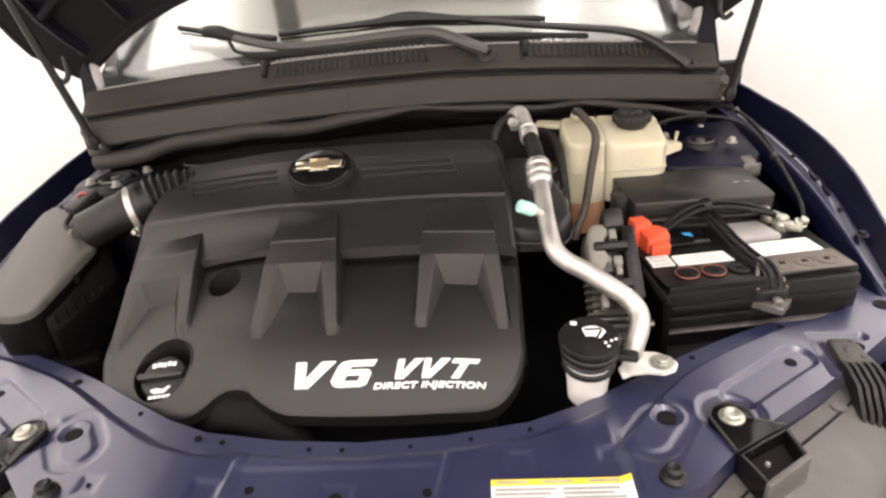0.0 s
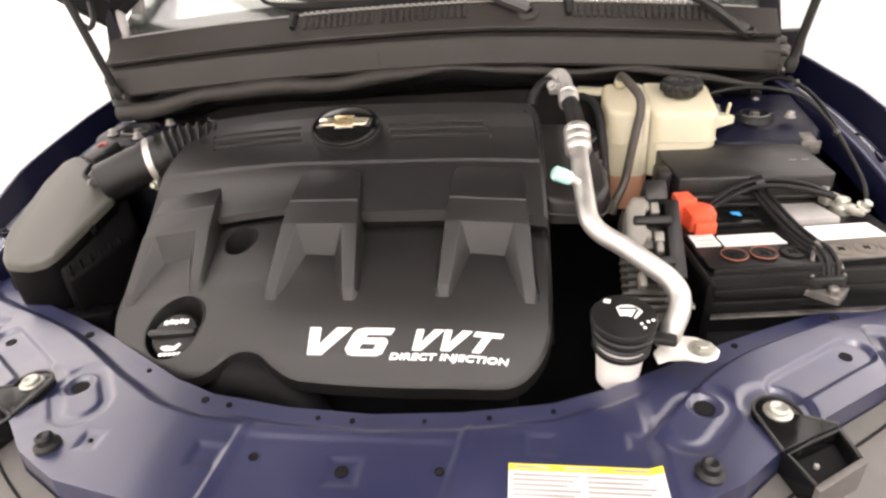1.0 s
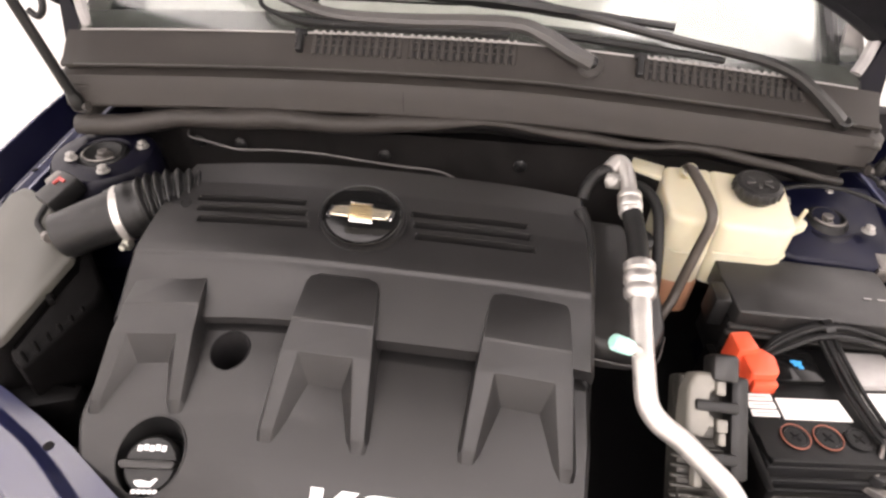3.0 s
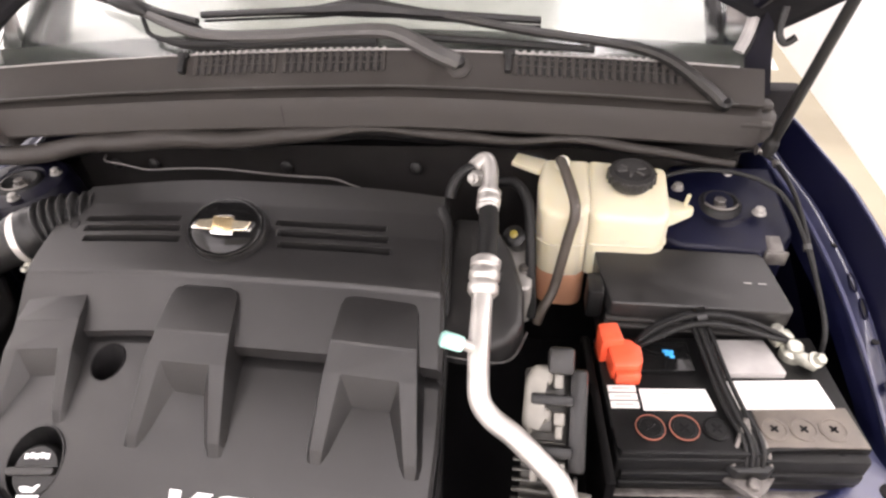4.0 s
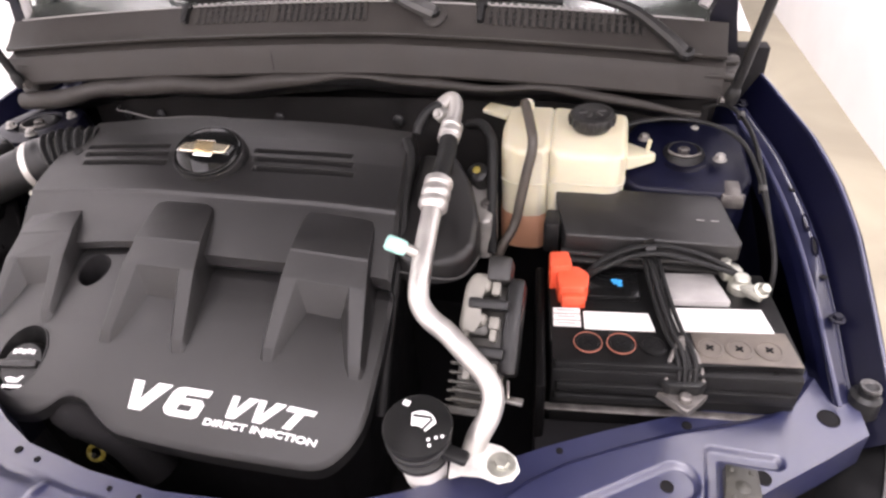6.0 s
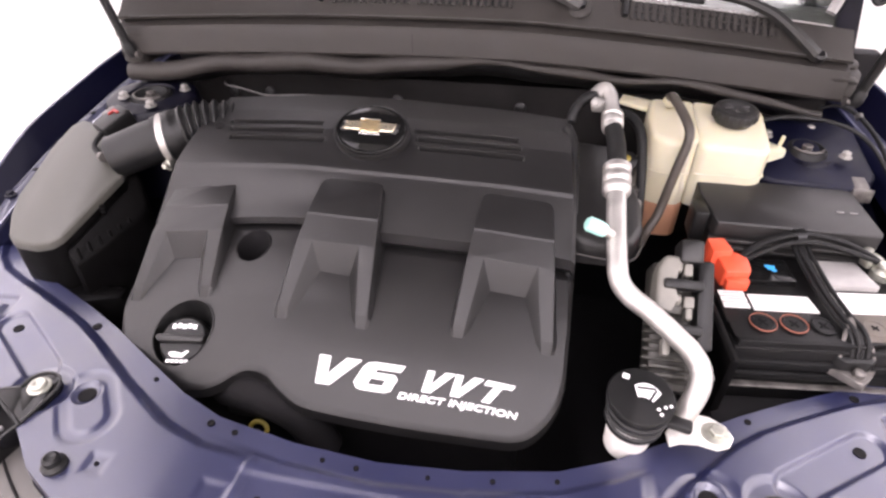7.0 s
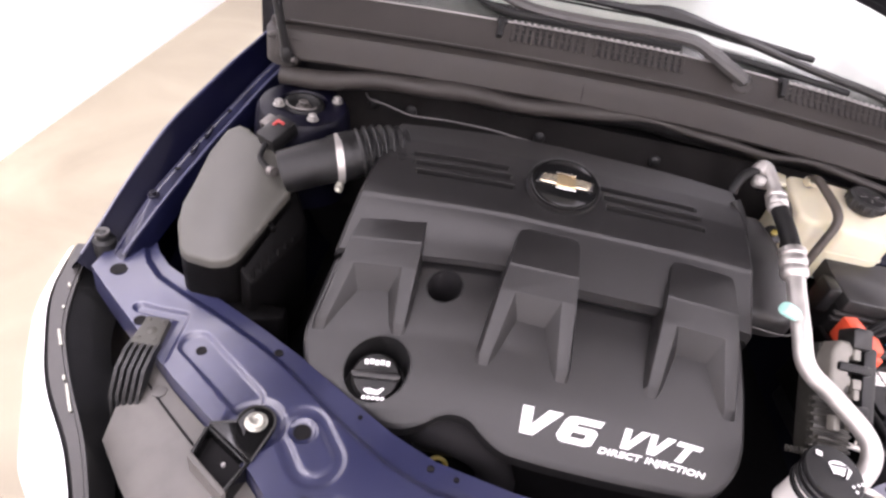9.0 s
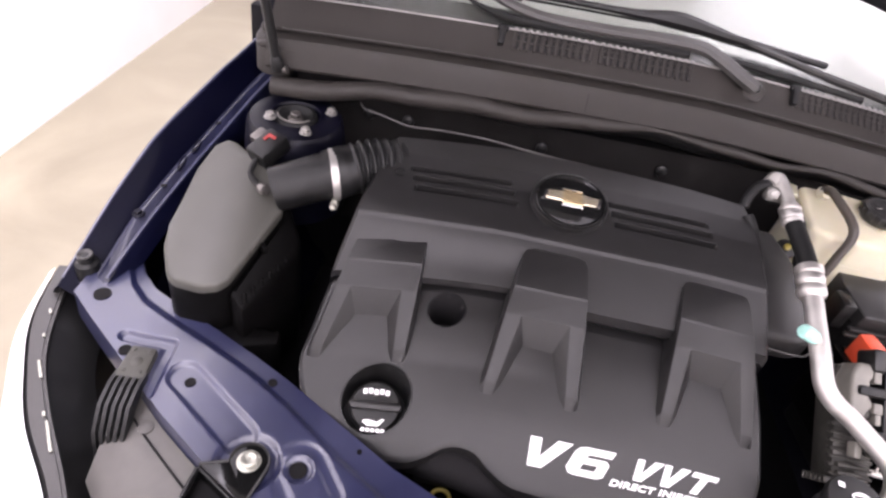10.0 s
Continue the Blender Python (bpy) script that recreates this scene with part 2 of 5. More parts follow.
# ---------- the booth ----------
bm = B()
grid(bm, 30, 40, lambda u, v: (-4.5 + 9 * u, -5 + 14 * v, 0))
setting("floor", bm, FLOORM, "tan sealed concrete floor of a bright photo booth", "floor")
for nm, x in (("wall_west", -2.02), ("wall_east", 1.74)):
    bm = B()
    rbox(bm, (x + math.copysign(0.06, x), 2.0, CEIL / 2), (0.12, 14, CEIL), 0)
    setting(nm, bm, WALLM, "plain white booth wall lit very bright", "wall")
for nm, y in (("wall_north", 8.0), ("wall_south", -4.0)):
    bm = B()
    rbox(bm, (-0.14, y + math.copysign(0.06, y), CEIL / 2), (3.7, 0.12, CEIL), 0)
    setting(nm, bm, WALLM, "plain white booth wall lit very bright", "wall")
bm = B()
rbox(bm, (0, 2, CEIL + 0.05), (4.9, 14, 0.1), 0)
setting("ceiling", bm, WALLM, "plain white booth ceiling above the car", "ceiling")

# ---------- the car: its panels ----------

# --- radiator support across the front, pressed navy sheet ---
RAIL_Z = 0.860


def flange_z(y):
    return lerp([.16, .235, .33, .43, .5, .6, .7, .8, 1.2], [.858, .866, .914, .960, .982, 1.010, 1.032, 1.047, 1.08], y)


def rail_in(x):
    return lerp([0, .1, .2, .26, .33, .41, .47, .54, .6, .65, .68, .70, .712, .722, .75], [.012, .019, .037, .062, .102, .149, .180, .212, .238, .262, .288, .318, .335, .342, .345], abs(x))


def rail_out(x):
    return lerp([0, .2, .30, .364, .406, .465, .541, .572, .643, .70, .75], [-.145, -.125, -.105, -.072, -.034, .012, .062, .086, .142, .185, .225], abs(x))


def seg_dist(px, py, ax, ay, bx, by):
    dx, dy = bx - ax, by - ay
    t = max(0, min(1, ((px - ax) * dx + (py - ay) * dy) / (dx * dx + dy * dy)))
    return math.hypot(px - ax - t * dx, py - ay - t * dy)


def groove(d, half, soft, depth):
    """A pressed groove of the given half width round distance 0."""
    return -depth * (1 - ease(half, half + soft, abs(d)))


def rail_z(x, y):
    a = abs(x)
    d = rail_in(x) - y
    # low inner flange, a steep step, then the raised top of the rail
    if x < 0:
        w = lerp([.10, .24, .33, .45, .6], [.026, .037, .034, .022, .020], a)
        up = ease(.09, .22, a)
        wide = .018
    else:
        w = lerp([.28, .32, .35, .39, .43, .55], [.090, .070, .052, .036, .028, .022], a)
        up = ease(.284, .306, a)
        wide = .014
    k = 1 - .5 * ease(.52, .64, a)
    step = ease(w, w + wide, d)
    z = RAIL_Z - .010 * (1 - .35 * k) + .015 * step * up * k
    z += .006 * ease(.022, .034, d) * (1 - up)
    # long stadium-shaped recess running to the bolt
    z -= 0.006 * (1 - ease(0.0165, 0.023, seg_dist(a, y, 0.541, 0.121, 0.446, 0.056)))
    # ring pressed round the bolt
    bx, by = (.424, .026)
    c = math.hypot(a - bx, y - by)
    z -= 0.0045 * (1 - ease(0.031, 0.039, c))
    # small pocket with a hole, and the loop trailing from it
    px, py = (.366, .031) if x < 0 else (.354, .026)
    loop = seg_dist(a, y, px, py, px - .026, py - .033)
    z += groove(loop - .0265, .003, .008, .0024)
    z -= 0.006 * (1 - ease(0.0125, 0.0185, math.hypot(a - px, y - py)))
    # corner-shaped groove behind the headlamp clip
    s = min(seg_dist(a, y, 0.642, 0.167, 0.580, 0.164), seg_dist(a, y, 0.580, 0.164, 0.572, 0.088))
    z += groove(s, 0.0045, 0.006, 0.0065)
    z += groove(seg_dist(a, y, 0.700, 0.176, 0.612, 0.094), 0.003, 0.005, 0.005)
    # square pressed dents along the middle
    for cx, cy, e in ((-.294, -.053, .011), (-0.159, -0.062, .014), (-0.012, -0.070, .016), (0.184, -0.028, .013), (0.281, -0.020, .010)):
        q = max(abs(x - cx), abs(y - cy)) - e
        z -= 0.0019 * (1 - ease(-0.005, 0.005, q))
    # a shallow step across the middle, and the ridges at its ends
    z -= 0.002 * ease(-0.024, -0.034, y) * (1 - ease(.10, .14, abs(x + .02)))
    z -= groove(seg_dist(x, y, 0.109, -0.006, 0.090, -0.120), 0.002, 0.006, 0.0014)
    z -= groove(seg_dist(x, y, -0.134, -0.010, -0.140, -0.120), 0.002, 0.006, 0.0018)
    return z


support = thing("radiator_support", (0, -0.05, 0.78), "navy painted pressed-steel radiator support with bolt holes", "body panel")
bm = B()
NX, NY = 700, 82


def rail_pt(u, v):
    x = -0.745 + 1.49 * u
    y0, y1 = rail_out(x), rail_in(x)
    j = NY - round(v * NY)
    near = min(0.052, 0.45 * (y1 - y0))
    d = near * j / 32 if j < 32 else near + (y1 - y0 - near) * (j - 32) / (NY - 32)
    y = y1 - d
    return (x, y, rail_z(x, y))


vs = grid(bm, NX, NY, rail_pt)
for row, dy in ((vs[-1], 0.004), (vs[0], -0.004)):
    low = [bm.verts.new((v.co.x, v.co.y + dy, v.co.z - 0.045)) for v in row]
    for i in range(NX):
        bm.faces.new((row[i], row[i + 1], low[i + 1], low[i]))
part("top_panel", bm, NAVY, support, angle=50)
HOLES = [(.530, .115, .0062), (-.531, .115, .0062), (.354, .026, .0095), (-.367, .031, .0095), (.709, .236, .0105), (-.707, .226, .0105), (.626, .145, .0075), (-.630, .144, .0075),
         (-.110, -.058, .0045), (-.013, -.070, .0065), (.085, -.066, .0045), (-.294, -.053, .0024), (.558, .203, .005), (-.437, .145, .0055), (.420, .143, .0035)]
HOLES += [(x, rail_in(x) - 0.013, r) for x, r in ((-.205, .0042), (-.172, .0032), (-.305, .0028), (-.060, .0026), (-.020, .0028), (.060, .0024), (.130, .0028), (.199, .0026))]
# each hole is a dark disc on the panel, its inner shade painted
for x, y, r in HOLES:
    bm = B()
    e = .006
    up = Vector((rail_z(x - e, y) - rail_z(x + e, y), rail_z(x, y - e) - rail_z(x, y + e), 2 * e))
    lathe(bm, [(r * 1.12, -0.0006), (r * 1.10, 0.0014), (r, 0.0016), (r * .96, 0.0008)], (x, y, rail_z(x, y)), up, n=20)
    part("hole", bm, DARK, support)

sticker = thing("warning_label", (0.22, -0.08, 0.86), "white and yellow warning sticker on the radiator support", "sticker")


def stuck(bm, x0, x1, y0, y1, lift):
    """A thin patch lying on the rail."""
    n = 12
    hi = [[bm.verts.new((x0 + (x1 - x0) * i / n, y, rail_z(x0 + (x1 - x0) * i / n, y) + lift)) for i in range(n + 1)] for y in (y0, (y0 + y1) / 2, y1)]
    for a, b in zip(hi, hi[1:]):
        for i in range(n):
            bm.faces.new((a[i], a[i + 1], b[i + 1], b[i]))
    return bm


part("paper", stuck(B(), .152, .296, -.104, -.054, .0008), PAPER, sticker)
part("header", stuck(B(), .152, .296, -.062, -.054, .0014), YELLOW, sticker, "yellow warning strip")
bm = B()
for j in range(6):
    for k in range(2):
        stuck(bm, .156 + .069 * k, .219 + .069 * k - .006 * ((j + k) % 3), -.0688 - .0056 * j, -.0652 - .0056 * j, .0014)
for k in range(3):
    stuck(bm, .158 + .047 * k, .190 + .047 * k, -.0594, -.0566, .0019)
part("print", bm, PRINT, sticker, kind="stuff")


# --- fenders ---
def crest_x(y, side):
    if side < 0:
        return lerp([.22, .3, .42, .5, .66, .8, 1.2], [.784, .760, .722, .701, .664, .632, .60], y)
    return lerp([.22, .3, .42, .5, .58, .66, .75, .85, 1.2], [.790, .774, .754, .740, .722, .695, .668, .648, .62], y)


def flange_x(y, side):
    return crest_x(y, side) - lerp([.22, .35, .7], [.066, .058, .050], y)


def fender(side):
    f = thing("fender", (side * 0.8, 0.6, 0.4), "navy blue front fender edge with a bolted inner flange", "fender", "front fenders")
    bm = B()
    sec = [(0, -.006, -.050), (0, -.004, -.026), (0, 0, -.0115), (0, .004, -.0075), (.30, 0, -.0015), (.37, 0, -.002), (.42, 0, -.013), (.50, 0, -.016), (.90, 0, .022), (.97, 0, .029), (1, .002, .031), (1, .009, .027), (1, .017, .008), (1, .025, -.03), (1, .045, -.15), (1, .07, -.40), (1, .085, -.7)]

    def pt(u, v):
        y = 0.235 + .585 * v
        k = u * (len(sec) - 1)
        i = min(int(k), len(sec) - 2)
        f, dx, dz = (sec[i][j] + (sec[i + 1][j] - sec[i][j]) * (k - i) for j in range(3))
        x = flange_x(y, side) + (crest_x(y, side) - flange_x(y, side)) * f + dx
        nose = ease(0.55, 0.24, y) * max(0, x - 0.71)
        return (side * x, y, flange_z(y) + dz - nose * 0.75)

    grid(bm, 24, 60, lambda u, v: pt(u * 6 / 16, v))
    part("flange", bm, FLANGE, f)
    # rising face gets the darker navy, its shade painted in
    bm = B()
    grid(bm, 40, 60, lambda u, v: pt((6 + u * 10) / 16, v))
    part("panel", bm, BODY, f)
    for y in (.34, .70):
        bm = B()
        hexbolt(bm, (side * (flange_x(y, side) + .018), y, flange_z(y) - 0.002), r=0.006, h=0.006, flange=0.009)
        part("bolt", bm, NAVYD, f)
    for y in (.43, .465):
        bm = B()
        ring = [Vector((side * (flange_x(y, side) + .016) + .0035 * math.cos(t), y + .013 * math.sin(t), flange_z(y + .013 * math.sin(t)) - .0015)) for t in [2 * math.pi * i / 20 for i in range(21)]]
        tube(bm, ring, .0014, 6, 1)
        part("slot_rim", bm, BODY, f)
        bm = B()
        prism(bm, [(side * (flange_x(y, side) + .016) + .0035 * math.cos(t), y + .013 * math.sin(t)) for t in [2 * math.pi * i / 16 for i in range(16)]], flange_z(y) - 0.009, 0, top=lambda x, yy: flange_z(yy) - .0018)
        part("slot", bm, DARK, f, "dark slot in the flange")
    for y in (.39, .52):
        bm = B()
        lathe(bm, [(.0045, 0), (.0045, .0012)], (side * (flange_x(y, side) + .016), y, flange_z(y) - .0022), n=14)
        part("hole", bm, DARK, f)
    # thin beads in lighter navy draw the highlight lines along the fender edges
    bm = B()
    tube(bm, [(side * (flange_x(yy, side) + .002), yy, flange_z(yy) - .0075) for yy in [.25 + .05 * i for i in range(12)]], .003, 8, 2)
    part("edge_glint_bead", bm, NAVY, f)
    bm = B()
    tube(bm, [Vector(pt(10 / 16, .02 + .97 * i / 24)) + Vector((0, 0, -.0005)) for i in range(25)], .0024, 8, 1)
    part("crest_glint_bead", bm, NAVY, f)
    bm = B()
    tube(bm, [Vector(pt(5 / 16, .03 + .95 * i / 24)) + Vector((0, 0, -.0008)) for i in range(25)], .0022, 8, 1)
    part("ridge_glint_bead", bm, FLANGE, f)
    return f


fender(-1)
fender(1)

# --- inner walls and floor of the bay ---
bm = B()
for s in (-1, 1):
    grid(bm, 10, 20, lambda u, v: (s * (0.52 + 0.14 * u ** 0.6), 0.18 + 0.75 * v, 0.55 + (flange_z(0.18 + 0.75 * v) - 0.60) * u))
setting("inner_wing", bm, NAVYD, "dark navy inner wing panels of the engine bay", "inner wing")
# undertray and firewall are coloured with the bay's shade
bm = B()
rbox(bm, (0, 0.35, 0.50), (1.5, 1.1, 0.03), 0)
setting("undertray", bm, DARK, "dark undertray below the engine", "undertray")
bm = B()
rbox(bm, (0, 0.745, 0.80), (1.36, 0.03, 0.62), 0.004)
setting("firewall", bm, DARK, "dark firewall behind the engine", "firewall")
bm = B()
rbox(bm, (0, -0.19, 0.65), (1.0, 0.03, 0.36), 0.004)
setting("radiator", bm, BLACK, "black radiator shroud below the support", "radiator")


# --- cowl ---
def bow(x):
    return 0.04 * x * x + 0.065 * x


COWL = [(.644, 1.207), (.632, 1.197), (.614, 1.179), (.607, 1.175), (.602, 1.171), (.604, 1.166), (.616, 1.163), (.605, 1.158), (.598, 1.156), (.594, 1.150), (.590, 1.131), (.586, 1.115), (.589, 1.110), (.606, 1.108)]


def cowl_drop(x):
    return 0.006 + 0.07 * x * x + 0.04 * max(0, x - 0.1)


def cowl_pt(x, k):
    k = k * (len(COWL) - 1)
    i = min(int(k), len(COWL) - 2)
    y = COWL[i][0] + (COWL[i + 1][0] - COWL[i][0]) * (k - i)
    z = COWL[i][1] + (COWL[i + 1][1] - COWL[i][1]) * (k - i)
    return (x, y + bow(x), z - cowl_drop(x))


cowl = thing("cowl_panel", (0, 0.66, 1.05), "dark grey plastic cowl panel with two air grilles", "cowl panel")
bm = B()
grid(bm, 90, 13, lambda u, v: cowl_pt(-0.592 + 1.198 * u, v))
part("panel", bm, COWLM, cowl, angle=30)
for s in (-1, 1):
    bm = B()
    q = bow(s * .58)
    e = .592 if s < 0 else .606
    zt = 1.150 - cowl_drop(s * e)
    prism(bm, [(s * (e - .03), .600 + q), (s * (e + .012), .606 + q), (s * (e + .030), .624 + q), (s * (e + .032), .660 + q), (s * (e + .012), .70 + q), (s * (e - .03), .70 + q)], 1.06, zt, 0.010, seg=4)
    rbox(bm, (s * (e + .004), .640 + q, zt + .004), (.040, .022, .016), .007, Matrix.Rotation(radians(18 * s), 4, "Z"), 3)
    rbox(bm, (s * (e - .012), .668 + q, zt + .010), (.030, .030, .020), .008, Matrix.Rotation(radians(-12 * s), 4, "Z"), 3)
    tube(bm, [(s * (e - .06), .600 + q, zt - .006), (s * (e - .02), .598 + q, zt - .004), (s * (e + .006), .604 + q, zt - .008), (s * (e + .020), .620 + q, zt - .016)], .006, 10, 4)
    part("end_cap", bm, COWLM, cowl)
GRILLES = ((-.214, -.092, 11), (-.076, .070, 13), (.258, .487, 20))
for x0, x1, n in GRILLES:
    bm = B()
    a = [bm.verts.new(Vector(cowl_pt(x0 + (x1 - x0) * i / 20, 0.2 / 13)) + Vector((0, -.0008, .001))) for i in range(21)]
    b = [bm.verts.new(Vector(cowl_pt(x0 + (x1 - x0) * i / 20, 1.62 / 13)) + Vector((0, -.0008, .001))) for i in range(21)]
    for i in range(20):
        bm.faces.new((a[i], a[i + 1], b[i + 1], b[i]))
    part("grille_backing", bm, BLACK, cowl, "dark grille opening")
    up = Vector((0, -.68, .73))
    w = (x1 - x0) / n
    for i in range(n + 1):
        x = x0 + w * i
        bm = B()
        p, q = Vector(cowl_pt(x, 0.12 / 13)), Vector(cowl_pt(x, 1.68 / 13))
        tilt = Matrix.Rotation(math.atan2(p.z - q.z, p.y - q.y), 4, "X")
        rbox(bm, (p + q) / 2 + up * .0016, (w * .56, (p - q).length, .0030), .0009, tilt, 1)
        part("slat", bm, COWLM, cowl)
        bm = B()
        rbox(bm, p + up * .0026 + Vector((0, .002, .002)), (w * .50, .005, .0040), .0012, tilt, 1)
        part("tooth", bm, GREYP, cowl, "pale tooth along the grille edge")
    for k in (.62, 1.15):
        bm = B()
        tube(bm, [Vector(cowl_pt(x0 + (x1 - x0) * i / 8, k / 13)) + up * .0014 for i in range(9)], .0016, 6, 1)
        part("cross_bar", bm, COWLM, cowl)
# lighter grey tube paints the highlight on the cowl's top edge
bm = B()
tube(bm, [Vector(cowl_pt(-.57 + 1.14 * i / 30, 0)) + Vector((0, -.001, .0008)) for i in range(31)], .0016, 6, 1)
part("top_glint_bead", bm, GREYP, cowl, "pale bead painting the highlight along the glass edge")
bm = B()
tube(bm, [Vector(cowl_pt(-.57 + 1.14 * i / 30, 4 / 13)) + Vector((0, -.0006, .0)) for i in range(31)], .0014, 6, 1)
part("lip_bead", bm, DKGREY, cowl)
bm = B()
p, q = Vector(cowl_pt(-.081, 9.2 / 13)), Vector(cowl_pt(-.079, 10.8 / 13))
tube(bm, [p, q], .0005, 6, 1)
part("seam", bm, DARK, cowl)
for x in (-.235, .248):
    bm = B()
    p = cowl_pt(x, 1.0 / 13)
    rbox(bm, (p[0], p[1] - .002, p[2] + .002), (.010, .014, .030), .003, Matrix.Rotation(radians(-48), 4, 'X'))
    rbox(bm, (p[0], p[1] + .008, p[2] + .012), (.018, .008, .010), .003, Matrix.Rotation(radians(-48), 4, 'X'))
    part("clip", bm, BLACK, cowl)
bm = B()
p = cowl_pt(.178, 1.0 / 13)
lathe(bm, [(.019, -.006), (.019, .001), (.015, .004)], (p[0], p[1] - .004, p[2] - .004), (0, -.65, .75), 24)
part("wiper_boss", bm, COWLM, cowl)

seal = thing("hood_seal", (0, 0.66, 1.03), "soft grey rubber weatherstrip along the cowl front edge", "weatherstrip")
def seal_z(x):
    return 1.096 - cowl_drop(x) - .012 * ease(.35, .6, abs(x)) + .007 * ease(-.14, -.06, x) + .0035 * math.sin(17 * x + 1) + .0018 * math.sin(41 * x)


bm = B()
tube(bm, [(x, .590 + bow(x) - 0.008 * ease(.1, .5, abs(x)) + .003 * math.sin(23 * x), seal_z(x)) for x in [-.58 + 1.16 * i / 40 for i in range(41)]], lambda t: .0150 - .0085 * ease(.34, .56, t) + .0012 * math.sin(31 * t), 14, 2)
part("bulb", bm, COWLM, seal)
bm = B()
grid(bm, 60, 6, lambda u, v: (-.57 + 1.14 * u, .594 + bow(-.57 + 1.14 * u) + .036 * v ** 2, seal_z(-.57 + 1.14 * u) - .004 - .034 * v))
part("flap", bm, BLACK, seal)

bar = thing("firewall_insulation", (0, 0.66, 0.9), "black insulation pad fixed to the firewall", "insulation")
bm = B()
grid(bm, 50, 14, lambda u, v: (-.50 + 1.1 * u, .640 + bow(-.5 + 1.1 * u) * 0.7 + 0.004 * math.sin(60 * u) * math.sin(9 * v), 1.045 - .28 * v))
part("pad", bm, mat("insulation_pad", (.0095, .0085, .008), .7, spec=.25, bump=.6, vary=.3, scale=30), bar)
for x in (-.43, -.36, -.12, .10):
    bm = B()
    lathe(bm, [(.011, 0), (.010, .003), (.005, .005)], (x, .638 + bow(x) * .7, 1.005), (0, -1, .2), 16)
    part("fastener", bm, BLACK, bar)
wire = thing("firewall_cable", (-.2, .62, 1.0), "thin pale cable along the firewall behind the engine cover", "cable")
bm = B()
tube(bm, [(-.455, .655, 1.018), (-.444, .62, 1.021), (-.432, .603, 1.022), (-.406, .60, 1.020), (-.379, .60, 1.014), (-.352, .60, 1.010), (-.296, .60, 1.015), (-.241, .60, 1.017), (-.199, .60, 1.016), (-.150, .600, 1.012), (-.09, .598, 1.010), (-.03, .598, 1.008), (.0, .600, .996), (.02, .61, .98)], .0018, 8, 5)
part("sheath", bm, mat("pale_sheath", (.13, .125, .12), .5), wire)

# --- windscreen, wipers, hinges, hood, struts ---
wind = thing("windscreen", (0, .9, 1.2), "raked windscreen glass above the cowl", "windscreen")
bm = B()
face = grid(bm, 40, 12, lambda u, v: (-.58 + 1.16 * u, .638 + bow(-.58 + 1.16 * u) + .62 * v, 1.199 - cowl_drop(-.58 + 1.16 * u) + .40 * v))
back = grid(bm, 40, 12, lambda u, v: (-.58 + 1.16 * u, .6407 + bow(-.58 + 1.16 * u) + .62 * v, 1.1948 - cowl_drop(-.58 + 1.16 * u) + .40 * v))
rim = lambda g: g[0] + [r[-1] for r in g[1:-1]] + g[-1][::-1] + [r[0] for r in g[-2:0:-1]]
fr_rim, bk_rim = rim(face), rim(back)
for i in range(len(fr_rim)):
    k = (i + 1) % len(fr_rim)
    bm.faces.new((fr_rim[i], fr_rim[k], bk_rim[k], bk_rim[i]))
part("glass", bm, GLASS, wind)
bm = B()
grid(bm, 40, 4, lambda u, v: (-.58 + 1.16 * u, .645 + bow(-.58 + 1.16 * u) + .0403 * v, 1.1945 - cowl_drop(-.58 + 1.16 * u) + .026 * v))
part("edge_band", bm, mat("glass_print", (.085, .082, .078), .5, vary=.1), wind, "dark printed band along the lower glass edge")
dash = thing("dashboard", (0, 1.2, 1.1), "pale grey dashboard top seen through the windscreen", "dashboard")
bm = B()
grid(bm, 20, 8, lambda u, v: (-.66 + 1.32 * u, .74 + bow(-.6 + 1.2 * u) + .6 * v, 1.165 - cowl_drop(-.6 + 1.2 * u) + .05 * v))
part("top", bm, mat("dash_grey", (.47, .46, .435), .6, vary=.12), dash)
# added box that makes the dark upright band in the glass
screen = thing("dash_dark_upright", (-.29, 1.0, 1.17), "dark upright box added for a dark band in the windscreen", "display")
bm = B()
rbox(bm, (-.29, 1.0, 1.245), (.056, .016, .15), .006)
part("casing", bm, BLACK, screen)

cabin = thing("cabin_shell", (0, 2.2, .4), "navy car cabin behind the windscreen", "car cabin")
